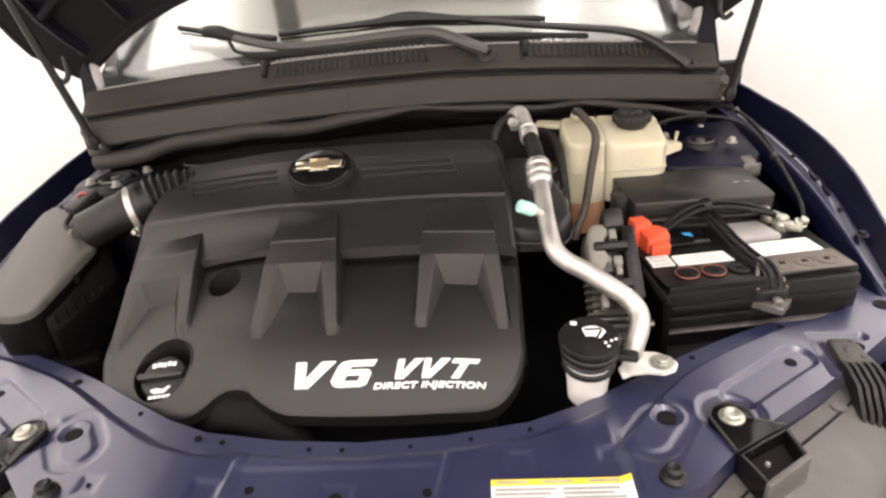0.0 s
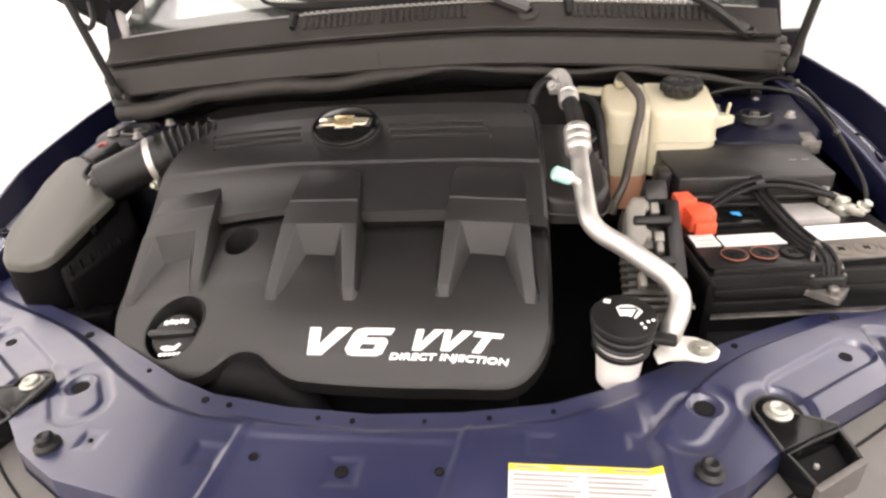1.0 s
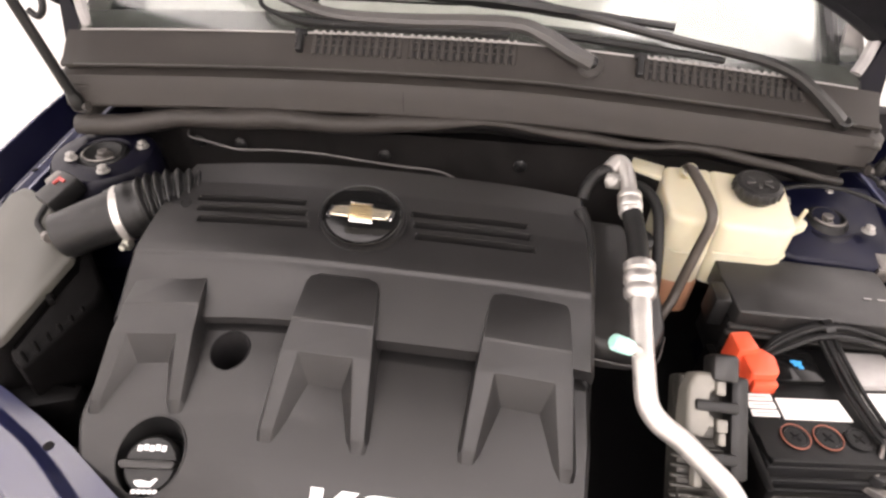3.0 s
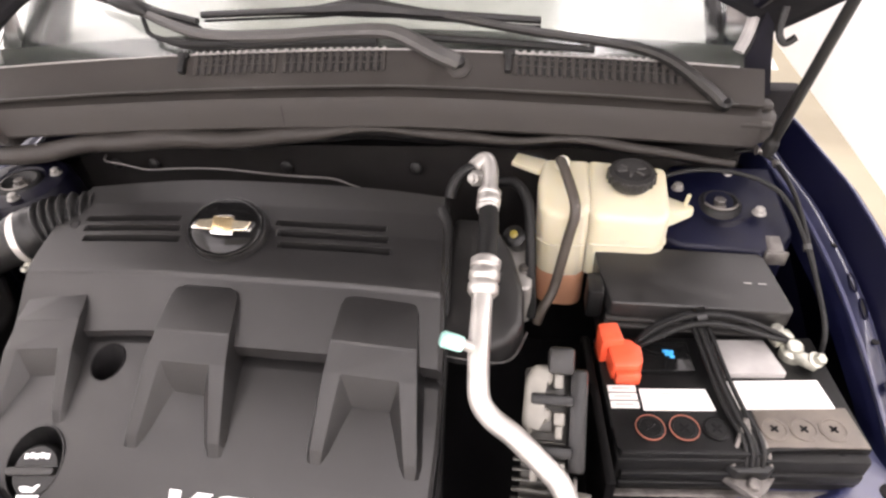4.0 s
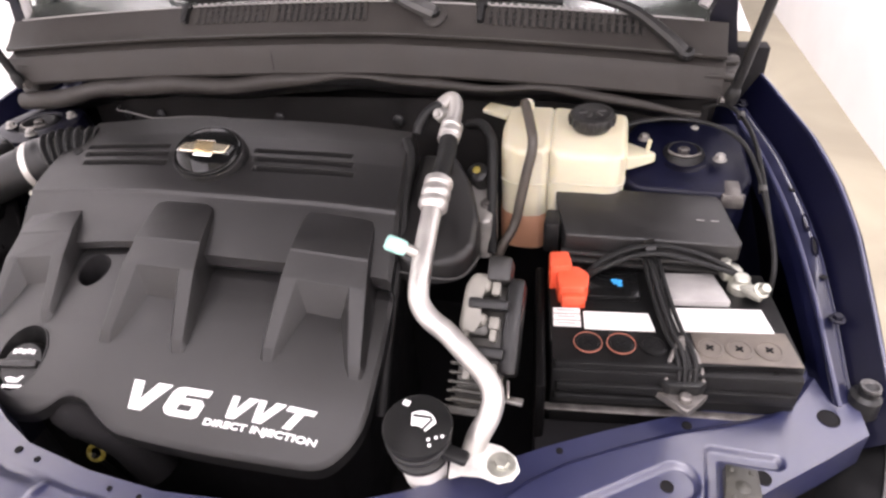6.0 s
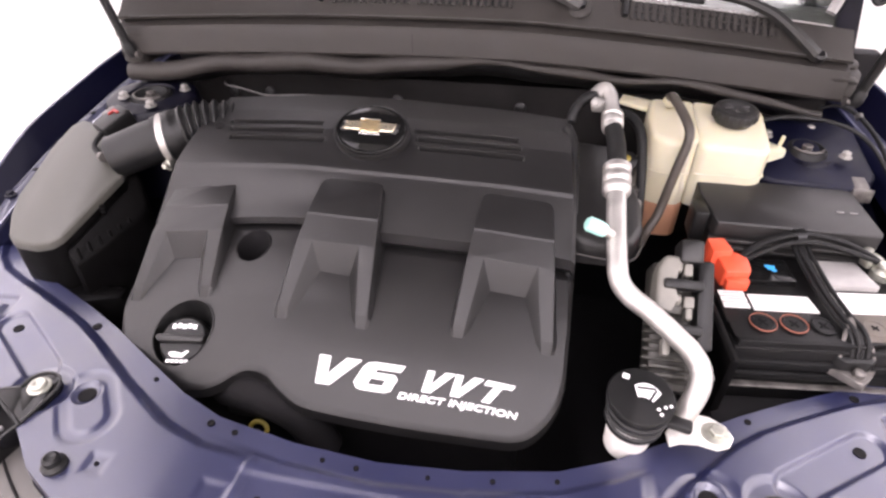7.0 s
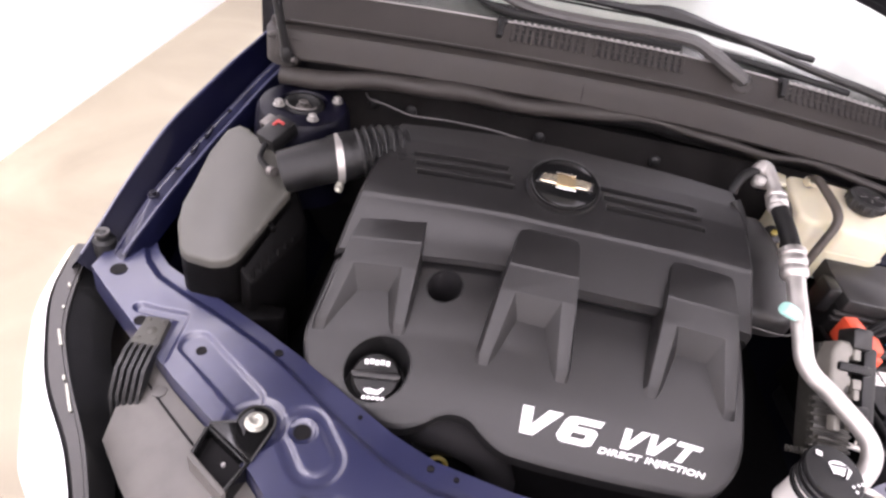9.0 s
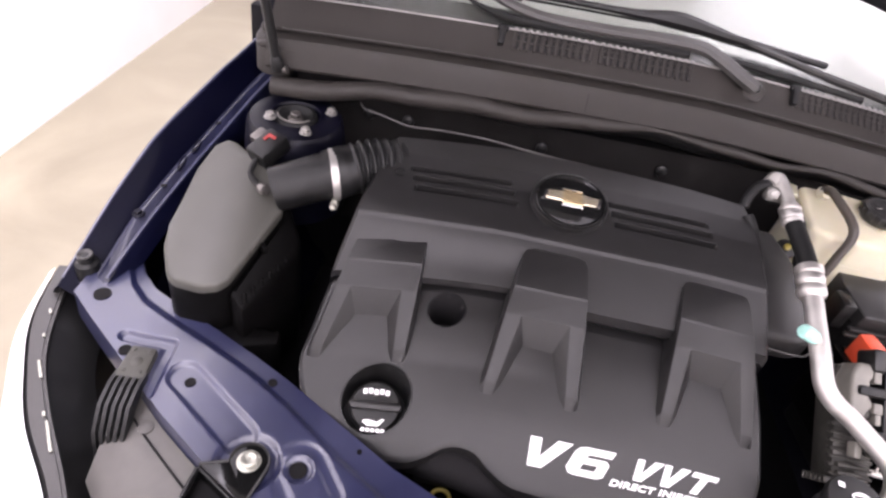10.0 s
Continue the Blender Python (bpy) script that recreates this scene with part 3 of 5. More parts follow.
for s in (-1, 1):
    bm = B()
    tube(bm, [(s * 0.609, 0.785 + bow(s * .6), 1.128), (s * 0.588, 0.995 + bow(s * .6), 1.358), (s * 0.558, 1.195 + bow(s * .6), 1.528), (s * 0.530, 1.395 + bow(s * .6), 1.628)], .035, 10, 3)
    part("pillar", bm, NAVYD, cabin)
    bm = B()
    tube(bm, [(s * 0.547, 0.670 + bow(s * .6), 1.143), (s * 0.539, 0.735 + bow(s * .6), 1.213), (s * 0.532, 0.895 + bow(s * .6), 1.318), (s * 0.512, 1.195 + bow(s * .6), 1.528)], .013, 8, 3)
    part("pillar_trim", bm, BLACK, cabin)
    bm = B()
    prism(bm, [(.550, 1.250), (.562, 1.246), (.595, 1.186), (.588, 1.174), (.569, 1.170), (.560, 1.178)], .707, .721, .003)
    for v in bm.verts:
        v.co = Vector((s * v.co.x, v.co.z + bow(s * .6), v.co.y))
    part("corner_trim", bm, GREYP, cabin, "light grey trim in the windscreen corner")
    bm = B()
    tube(bm, [(s * 0.569, 0.660 + bow(s * .6), 1.174), (s * 0.580, 0.673 + bow(s * .6), 1.198), (s * 0.584, 0.687 + bow(s * .6), 1.228), (s * 0.571, 0.715 + bow(s * .6), 1.255), (s * 0.535, 0.795 + bow(s * .6), 1.302), (s * 0.510, 0.855 + bow(s * .6), 1.343)], .0085, 8, 4)
    part("glass_surround", bm, GREYP, cabin, "light grey surround of the windscreen corner")
bm = B()
rbox(bm, (0, 2.55, 1.62), (1.16, 2.1, .06), .02)
part("roof", bm, BODY, cabin)
bm = B()
rbox(bm, (0, 2.7, .66), (1.42, 3.2, .68), .06)
part("body", bm, BODY, cabin)


def wiper(path, blade, pivot, wide=.0125, paint=None):
    w = thing("wiper", pivot, "black windscreen wiper arm parked on the cowl", "wiper", "wipers")
    bm = B()
    n = len(path)
    pts = smoothed(path, 6)
    prev = None
    for i, p in enumerate(pts):
        t = (pts[min(i + 1, len(pts) - 1)] - pts[max(0, i - 1)]).normalized()
        side = t.cross(Vector((0, -.5, .87))).normalized()
        up = side.cross(t)
        hw = wide - .0055 * i / len(pts)
        hh = .007 - .003 * i / len(pts)
        ring = [bm.verts.new(p + side * a * hw + up * b * hh) for a, b in ((-1, -1), (-1, .3), (-.5, 1), (.5, 1), (1, .3), (1, -1))]
        if prev:
            for j in range(6):
                bm.faces.new((prev[j], prev[(j + 1) % 6], ring[(j + 1) % 6], ring[j]))
        else:
            bm.faces.new(ring[::-1])
        prev = ring
    bm.faces.new(prev)
    part("arm", bm, paint or DKGREY, w)
    bm = B()
    lathe(bm, [(.0095, -.004), (.0095, .006), (.006, .009)], pivot, (0, -.5, .87), 18)
    part("nut_cap", bm, BLACK, w)
    bm = B()
    tube(bm, blade, lambda t: .0055 + .0085 * math.exp(-((t - .5) / .14) ** 2), 8, 5)
    part("blade", bm, BLACK, w)
    bm = B()
    tube(bm, [Vector(q) + Vector((0, .004, -.010)) for q in blade], .0022, 6, 5)
    part("rubber_edge", bm, RUBBER, w)
    return w


left_wiper = wiper([(.178, .638, 1.188), (.148, .636, 1.202), (.113, .646, 1.216), (.075, .652, 1.227), (.007, .648, 1.228), (-.088, .640, 1.225), (-.189, .640, 1.225), (-.262, .656, 1.237), (-.324, .680, 1.252)],
      [(-.215, .658, 1.238), (-.297, .676, 1.249), (-.355, .690, 1.257), (-.42, .708, 1.268)], (.178, .640, 1.186))
right_wiper = wiper([(.549, .646, 1.126), (.533, .650, 1.140), (.514, .655, 1.154), (.491, .661, 1.170), (.464, .666, 1.185), (.430, .670, 1.196), (.385, .672, 1.204), (.287, .675, 1.217), (.172, .680, 1.235), (.07, .690, 1.250), (.03, .694, 1.255)],
      [(-.211, .668, 1.244), (-.12, .672, 1.246), (-.033, .677, 1.247), (.036, .683, 1.248), (.122, .681, 1.241), (.21, .686, 1.234), (.29, .690, 1.227)], (.549, .646, 1.126), .0095, SATIN)
bm = B()
tube(bm, [(-.300, .668, 1.246), (-.322, .678, 1.254), (-.345, .684, 1.258), (-.372, .692, 1.260)], lambda t: .005 + .008 * math.sin(math.pi * min(1, max(0, t))) ** .6, 10, 4)
part("blade_joint", bm, BLACK, left_wiper, "black blade joint")
bm = B()
tube(bm, [(.115, .662, 1.214), (.247, .668, 1.203), (.367, .676, 1.191)], .0055, 8, 4)
part("spoiler", bm, RUBBER, right_wiper)
hose = thing("washer_hose", (-.3, .66, 1.2), "thin black washer hose under the wiper arm", "hose")
bm = B()
tube(bm, [(-.318, .682, 1.246), (-.305, .662, 1.232), (-.290, .648, 1.221), (-.24, .636, 1.213), (-.187, .634, 1.212), (-.1, .640, 1.212), (.0, .646, 1.212), (.06, .648, 1.212)], lambda t: .0035 + .0035 * ease(.3, .45, t), 8, 5)
part("tube", bm, RUBBER, hose)

hood = thing("hood", (0, .8, 1.15), "open hood raised over the engine, dark underside", "hood")
bm = B()


def hood_pt(u, v, lift=0.0):
    x = -1 + 2 * u
    w = .622 + .055 * min(1, v * 14.0) + .07 * ease(.12, .5, v)
    y = (.69 + bow(.6 * x) - .10 * (1 - x * x)) * (1 - v) + (-.02 + .04 * x * x) * v
    z = (1.195 + .17 * (1 - abs(x) ** 2.5)) * (1 - v) + 2.05 * v
    return (x * w, y + lift * .86, z + lift * .5)


lo = grid(bm, 40, 30, lambda u, v: hood_pt(u, v))
part("inner_panel", bm, HOODM, hood, "black insulated underside")
bm = B()
grid(bm, 40, 30, lambda u, v: hood_pt(u, v, .022))
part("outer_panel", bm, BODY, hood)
bm = B()
edge = [Vector(hood_pt(0, j / 30, .011)) for j in range(30, -1, -1)] + [Vector(hood_pt(i / 40, 0, .011)) for i in range(1, 41)] + [Vector(hood_pt(1, j / 30, .011)) for j in range(1, 31)]
tube(bm, edge, .013, 8, 1)
part("hem", bm, HOODM, hood)
for u0, u1 in ((.05, .10), (.14, .24), (.95, .90), (.86, .76)):
    bm = B()
    tube(bm, [Vector(hood_pt(u0 + (u1 - u0) * t, .02 + .8 * t, -.006)) for t in [i / 10 for i in range(11)]], .010, 8, 2)
    part("inner_rib", bm, NAVYD, hood)
for v0 in (.10, .32):
    bm = B()
    tube(bm, [Vector(hood_pt(.06 + .88 * t, v0 + .05 * math.sin(math.pi * t), -.006)) for t in [i / 16 for i in range(17)]], .011, 8, 2)
    part("inner_rib", bm, NAVYD, hood)
for s in (-1, 1):
    bm = B()
    tube(bm, [(s * 0.606, 0.635 + bow(s * .6), 1.245), (s * 0.603, 0.625 + bow(s * .6), 1.215), (s * 0.612, 0.620 + bow(s * .6), 1.202), (s * 0.624, 0.620 + bow(s * .6), 1.210)], .005, 8, 4)
    part("hook", bm, BLACK, hood)
    bm = B()
    prism(bm, [(.577, 1.105), (.632, 1.105), (.622, 1.15), (.609, 1.21), (.594, 1.23), (.588, 1.18), (.579, 1.15)], .668, .690, .004)
    for v in bm.verts:
        v.co = Vector((s * v.co.x, v.co.z + bow(s * .6), v.co.y))
    part("hinge", bm, NAVYD, hood, "navy pressed-steel hinge arm")
for s in (-1, 1):
    st = thing("hood_strut", (s * .59, .59, 1.08), "black gas strut propping the hood open", "gas strut", "hood struts")
    foot = Vector((-.570, .556, 1.090) if s < 0 else (.616, .622, 1.072))
    top = foot + Vector((s * .048, -.055, .40))
    d = (top - foot)
    bm = B()
    tube(bm, [foot + d * .04, foot + d * .70], .0072, 14, 1)
    part("cylinder", bm, BLACK, st)
    bm = B()
    tube(bm, [foot + d * .69, top], .005, 10, 1)
    part("rod", bm, STEEL, st)
    bm = B()
    lathe(bm, [(.009, -.008), (.0105, 0), (.0095, .012), (.006, .02)], foot, d, 14)
    part("socket", bm, BLACK, st)
    bm = B()
    lathe(bm, [(.005, -.012), (.005, .006), (.008, .008)], foot + Vector((-s * .008, 0, -.004)), (-s, 0, .1), 12)
    part("ball_stud", bm, DKMETAL, st)

# ---------- engine cover ----------
CY = [.06, .075, .099, .127, .168, .215, .240, .2580, .2600, .2625, .332, .335, .345, .37, .40, .44, .49]
CZ = [.830, .845, .867, .889, .912, .9360, .9465, .9538, .9542, .984, 1.028, 1.032, 1.0365, 1.0465, 1.0570, 1.0660, 1.071]
RUN = [(-.372, -.279, -.402, -.277), (-.150, -.060, -.172, -.050), (.072, .168, .058, .184)]
OIL = (-.301, .1415, .0440)
HOLE = (-.2345, .2490, .0245)


def cover_left(y):
    return lerp([.10, .18, .25, .35, .49], [-.404, -.410, -.397, -.378, -.353], y)


def cover_right(y):
    return lerp([.08, .12, .20, .30, .49], [.190, .197, .199, .194, .176], y)


FRONT = smoothed([(0, .190), (.010, .165), (.03, .135), (.07, .108), (.12, .094), (.18, .088), (.223, .086), (.27, .087), (.306, .094), (.335, .103), (.365, .1065), (.40, .103), (.434, .092), (.48, .081), (.53, .078), (.62, .076), (.75, .075), (.88, .077), (.94, .082), (.975, .098), (.992, .118), (1, .140)], 4)
FU, FV = [p[0] for p in FRONT], [p[1] for p in FRONT]
CTR = (-.105, 1.0)


def set_back(x, y):
    """How far the step between the two plates stands back on the left."""
    return .014 * ease(-.07, -.15, x) * ease(.19, .245, y) * (1 - ease(.275, .335, y))


def unset(x, y):
    if x > -.07 or not .19 < y < .345:
        return y
    q = y
    for i in range(22):
        q = y - set_back(x, q)
    return q


def cover_fall(x, y):
    t0, t1 = max(0, CTR[0] - x - .05), max(0, x - CTR[0] - .17)
    return (.24 * t0 * t0 / (t0 + .08) + .15 * t1 * t1 / (t1 + .08)) * (1 - .62 * ease(.22, .36, y))


def cover_z(x, y):
    q = unset(x, y)
    z = sum(lerp(CY, CZ, q + d) for d in (-.016, -.008, 0, .008, .016)) / 5 if .11 < q < .24 else lerp(CY, CZ, q)
    z += .011 * ease(-.07, -.15, x) * ease(.18, .24, q) * (1 - min(1, max(0, (q - .260) / .0025)))
    z -= cover_fall(x, y)
    if .352 < y < .43:
        for gy in (.380, .396, .412):
            for x0, x1 in ((-.315, -.175), (-.030, .112)):
                off = (.396 - gy) * 0.35
                if x0 + off - .004 < x < x1 + off + .004:
                    z -= .0120 * min(1, max(0, (.0048 - abs(y - gy)) / .0010)) * ease(x0 + off - .004, x0 + off, x) * (1 - ease(x1 + off, x1 + off + .004, x))
    return z


def runner(a0, a1, b0, b1, dy, short=0.0):
    """One of the raised runners of the cover: a sloping top, a crease, and a scoop between two tapering legs."""
    bm = B()

    def row(y, z, f, inset=0.0, lift=None):
        out = []
        for a, b, sg in ((a0, b0, 1), (a1, b1, -1)):
            x = a + (b - a) * f + sg * inset
            yy = y + dy
            zz = cover_z(x, yy) + lift if lift is not None else z - cover_fall(x, .285)
            out.append(bm.verts.new((x, yy, zz)))
        return out

    K = row(.334 - dy, 1.016, 0, .016)
    A0, A1, A2 = row(.3200 - .4 * dy, 1.0240, 0, .013), row(.3175 - .3 * dy, 1.0232, 0, .0045), row(.309, 1.0200, 0, .0005)
    C1, C2 = row(.2662, 1.0018, .25), row(.2645, .9995, .25)
    So, Si = row(.2345, .9800, .5), row(.2345, .9800, .5, .021)
    Bk = row(.2190, 0, .5, .033, .0006)
    To, Ti, Tb = row(.168 + short, 0, 1, .001, .0085), row(.168 + short, 0, 1, .016, .0085), row(.171 + short, 0, 1, .023, -.0010)
    Eo, Ei = row(.157 + short, 0, 1, .003, -.001), row(.157 + short, 0, 1, .014, -.001)
    bm.faces.new((K[0], K[1], A0[1], A0[0]))
    bm.faces.new((A0[0], A0[1], A1[1], A2[1], C1[1], C1[0], A2[0], A1[0]))
    bm.faces.new((C1[0], C1[1], C2[1], C2[0]))
    bm.faces.new((C2[0], C2[1], So[1], Si[1], Si[0], So[0]))
    bm.faces.new((Si[0], Si[1], Bk[1], Bk[0]))
    for k, sg in ((0, -1), (1, 1)):
        bm.faces.new((So[k], Si[k], Ti[k], To[k]))
        bm.faces.new((Si[k], Bk[k], Tb[k], Ti[k]))
        bm.faces.new((To[k], Ti[k], Ei[k], Eo[k]))
        bm.faces.new((Ti[k], Tb[k], Ei[k]))
        top = [K[k], A0[k], A1[k], A2[k], C1[k], C2[k], So[k], To[k], Eo[k]]
        low = [bm.verts.new((v.co.x + sg * .006, v.co.y, min(v.co.z - .002, cover_z(v.co.x + sg * .006, min(v.co.y, .257 + set_back(v.co.x, v.co.y))) - .003))) for v in top]
        for p, q, r, t in zip(top, top[1:], low[1:], low):
            bm.faces.new((p, q, r, t))
    soft = [e for e in bm.edges if len(e.link_faces) == 2]
    bmesh.ops.recalc_face_normals(bm, faces=bm.faces[:])
    bmesh.ops.bevel(bm, geom=soft, offset=.0020, segments=3, profile=.5, affect="EDGES", clamp_overlap=True)
    part("runner", bm, COVER, cover, angle=50)


cover = thing("engine_cover", (-.1, .28, .84), "black moulded plastic engine cover with white lettering", "engine cover")
bm = B()
NU = 440
QY = .86
hx = .57 / NU


ROWS = [.25 + .0016 * i for i in range(40)]
ROWS += [.314 + (.490 - .314) * i / 90 for i in range(91)]
MARKS = [.2580, .2600, .2625, .2648, .2660, .2672, .332, .335] + [g + o for g in (.380, .396, .412) for o in (-.0048, -.0038, .0038, .0048)]
ROWS = sorted([r for r in ROWS if min(abs(r - k) for k in MARKS) > .0007] + MARKS)
NF = 105
NV = NF + len(ROWS) - 1


def cover_pt(u, v):
    yf = lerp(FU, FV, u)
    j = round(v * NV)
    if j < NF:
        y = yf + (.25 - yf) * j / NF
    else:
        y = ROWS[j - NF]
        y -= .012 * (2 * u - 1) ** 2 * ease(.44, .49, y)
    x = cover_left(y) + (cover_right(y) - cover_left(y)) * u
    y += set_back(x, y)
    for cx, cy, r in (OIL, HOLE):
        d = math.hypot(x - cx, (y - cy) / QY)
        if abs(d - r) < hx * .75 and d > 1e-6:
            x, y = cx + (x - cx) / d * r, cy + (y - cy) / d * r
    # the upper plate overhangs the lower one between the runners
    q = unset(x, y)
    under = .013 * min(1, max(0, (q - .2582) / .0017)) if q < .261 else 0
    return (x, y + under, cover_z(x, y))


vs = grid(bm, NU, NV, cover_pt)
rim = [vs[0][i] for i in range(NU + 1)] + [vs[j][NU] for j in range(1, NV + 1)] + [vs[NV][i] for i in range(NU - 1, -1, -1)] + [vs[j][0] for j in range(NV - 1, 0, -1)]
c0 = Vector((-.1, .30, 0))
low1, low2 = [], []
for v in rim:
    d = Vector((v.co.x, v.co.y, 0)) - c0
    d = d.normalized()
    low1.append(bm.verts.new(v.co + d * .005 + Vector((0, 0, -.006))))
    low2.append(bm.verts.new(v.co + d * .0055 + Vector((0, 0, -.022 if v.co.y < .3 else -.045))))
for a, b in ((rim, low1), (low1, low2)):
    for i in range(len(rim)):
        j = (i + 1) % len(rim)
        bm.faces.new((a[i], b[i], b[j], a[j]))
dead = [f for f in bm.faces if any(math.hypot(v.co.x - cx, (v.co.y - cy) / QY) < r - .0004 for v in f.verts for cx, cy, r in (OIL, HOLE))]
bmesh.ops.delete(bm, geom=dead, context="FACES")
part("shell", bm, COVER, cover, angle=30)
for edges, dy, short in zip(RUN, (.016, 0, .005), (.008, 0, 0)):
    runner(*edges, dy, short)
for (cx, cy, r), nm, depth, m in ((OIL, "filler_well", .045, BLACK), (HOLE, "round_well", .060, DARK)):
    bm = B()
    n = 44
    ring = []
    for rr, dz in ((r + .0020, -.0006), (r + .0012, .0010), (r - .0006, .0006), (r - .0012, -.003), (r * .97, -depth), (.001, -depth - .002)):
        row = []
        for t in [2 * math.pi * j / n for j in range(n)]:
            x, y = cx + rr * math.cos(t), cy + QY * rr * math.sin(t)
            ex, ey = cx + (r + .003) * math.cos(t), cy + QY * (r + .003) * math.sin(t)
            row.append(bm.verts.new((x, y, cover_z(ex, ey) + dz if rr > r * .9 else cover_z(cx, cy) + dz)))
        ring.append(row)
    for a, b in zip(ring, ring[1:]):
        for j in range(n):
            bm.faces.new((a[j], a[(j + 1) % n], b[(j + 1) % n], b[j]))
    part(nm, bm, m, cover)


def on_cover(bm, lift):
    """Lays a flat word given in x and y along the cover's slope."""
    for v in bm.verts:
        v.co.z = cover_z(v.co.x, v.co.y) + lift + v.co.z
    return bm


def raised(bm, name):
    r = bmesh.ops.extrude_face_region(bm, geom=bm.faces[:])
    for v in [g for g in r["geom"] if isinstance(g, bmesh.types.BMVert)]:
        v.co.z += .0014
    on_cover(bm, .0003)
    part(name, bm, LETTER, cover, "white raised letters")


GLYPH = {
    "V": [[(0, 1), (.27, 1), (.30, .34), (.66, 1), (1.02, 1), (.40, 0), (.06, 0)]],
    "6": [[(.02, .22), (.10, .04), (.22, 0), (.78, 0), (.92, .08), (1.02, .50), (.94, .63), (.46, .63), (.50, .77), (1.06, .77), (1.13, 1), (.42, 1), (.26, .94), (.16, .78)], [(.34, .20), (.70, .20), (.76, .43), (.40, .43)]],
    "T": [[(.10, 1), (1.12, 1), (1.06, .78), (.72, .78), (.46, 0), (.16, 0), (.42, .78), (.04, .78)]],
}


def glyphs(text, x0, y0, w, h, gap, slant=.0):
    bm = B()
    for n, ch in enumerate(text):
        for loop in GLYPH[ch]:
            vs = [bm.verts.new((x0 + n * (w + gap) + px * w + slant * py * h, y0 + py * h, 0)) for px, py in loop]
            for p, q in zip(vs, vs[1:] + vs[:1]):
                bm.edges.new((p, q))
    bmesh.ops.triangle_fill(bm, use_beauty=True, use_dissolve=False, edges=bm.edges[:])
    raised(bm, "lettering")


glyphs("V6", -.104, .0970, .0530, .0275, -.0035, .10)
glyphs("VVT", .030, .1032, .0330, .0205, .002, .32)
raised(fitted(words("DIRECT INJECTION", .05, .20, 0, .0013, 1.06), .004, .150, .0922, .0998), "lettering")

bm = B()
sx, sy = -.338, .402
lathe(bm, [(.0075, -.0005), (.0075, .0010), (.0062, .0012), (.0058, .0004), (.002, .0004)], (sx, sy, cover_z(sx, sy)), (0, -.3, 1), 20)
part("screw_recess", bm, BLACK, cover, "small round screw recess")

# oval badge
badge = thing("badge", (-.098, .384, 1.05), "oval black badge with a gold bow-tie shaped emblem", "badge")
EZ = Matrix.Translation((-.0965, .388, 1.0645)) @ Matrix.Rotation(radians(27), 4, "X") @ Matrix.Diagonal((.97, .80, 1, 1))


def placed(bm, m):
    bmesh.ops.transform(bm, matrix=m, verts=bm.verts[:])
    return bm


bm = B()
lathe(bm, [(.056, -.012), (.056, .002), (.0545, .004), (.052, .003)], n=48)
part("bezel", placed(bm, EZ), COVER, badge)
bm = B()
lathe(bm, [(.0515, .001), (.0515, .006), (.050, .0075), (.0485, .007)], n=48)
part("ring", placed(bm, EZ), GLOSSB, badge)
bm = B()
lathe(bm, [(.0485, .004), (.0465, .0075), (.036, .0105), (.02, .0125), (.003, .013)], n=48)
part("oval", placed(bm, EZ), GLOSSB, badge, "glossy black oval")
BOW = [(-.043, -.0105), (-.015, -.0105), (-.0135, -.0195), (.0165, -.0195), (.0165, -.0105), (.0385, -.0105), (.043, .0105), (.015, .0105), (.0135, .0195), (-.0165, .0195), (-.0165, .0105), (-.0385, .0105)]
bm = B()
prism(bm, [(x * 1.02, y * .84) for x, y in BOW], .006, .0128, .0006)
part("emblem_edge", placed(bm, EZ), CHROME, badge)
bm = B()
prism(bm, [(x * .90, y * .70) for x, y in BOW], .010, .0150, .0010)
part("emblem", placed(bm, EZ), PALEGOLD, badge, "gold bow-tie shape paled by a painted reflection")
# deeper gold block leaves the painted reflection to the wings
bm = B()
prism(bm, [(-.0125, -.0128), (.0148, -.0128), (.0125, .0128), (-.0148, .0128)], .011, .0156, .0006)
part("emblem_centre", placed(bm, EZ), GOLD, badge, "gold centre left without the painted reflection")

# oil filler cap
cap = thing("oil_filler_cap", (-.293, .143, .83), "round black oil filler cap with white symbols", "filler cap")
CM = Matrix.Translation((-.2995, .1390, .8575)) @ Matrix.Rotation(radians(27), 4, "X") @ Matrix.Rotation(radians(6), 4, "Z") @ Matrix.Diagonal((1.05, 1.05, 1, 1))
bm = B()
lathe(bm, [(.028, -.03), (.031, -.016), (.032, 0), (.0310, .006), (.028, .009), (.012, .0105), (.002, .0105)], n=40)
part("body", placed(bm, CM), BLACK, cap)
bm = B()
prism(bm, [(-.033, .001), (-.029, -.0055), (.029, -.0055), (.033, .001), (.029, .0045), (-.029, .0045)], .004, .020, .003)
part("grip", placed(bm, CM), SATIN, cap)
bm = B()
for i in range(5):
    rbox(bm, (-.014 + .0068 * i, .0165 + .001 * (i % 2), .0108), (.0052, .0062, .0006), 0)
part("print", placed(bm, CM), LETTER, cap, "white printed bars")
bm = B()
prism(bm, [(-.013, -.020), (-.008, -.0235), (.006, -.0235), (.013, -.0155), (.010, -.0145), (.004, -.0185), (-.006, -.0165), (-.013, -.0175)], .0100, .0112)
for i in range(5):
    rbox(bm, (-.012 + .006 * i, -.0285, .0104), (.0045, .004, .0008), 0)
part("symbol", placed(bm, CM), LETTER, cap, "white oil can symbol")

# ---------- engine block below the cover ----------
eng = thing("engine", (-.1, .3, .55), "dark engine block and ducts under the plastic cover", "engine")
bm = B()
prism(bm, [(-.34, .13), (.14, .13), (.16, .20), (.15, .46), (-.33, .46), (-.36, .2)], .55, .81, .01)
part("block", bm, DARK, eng)
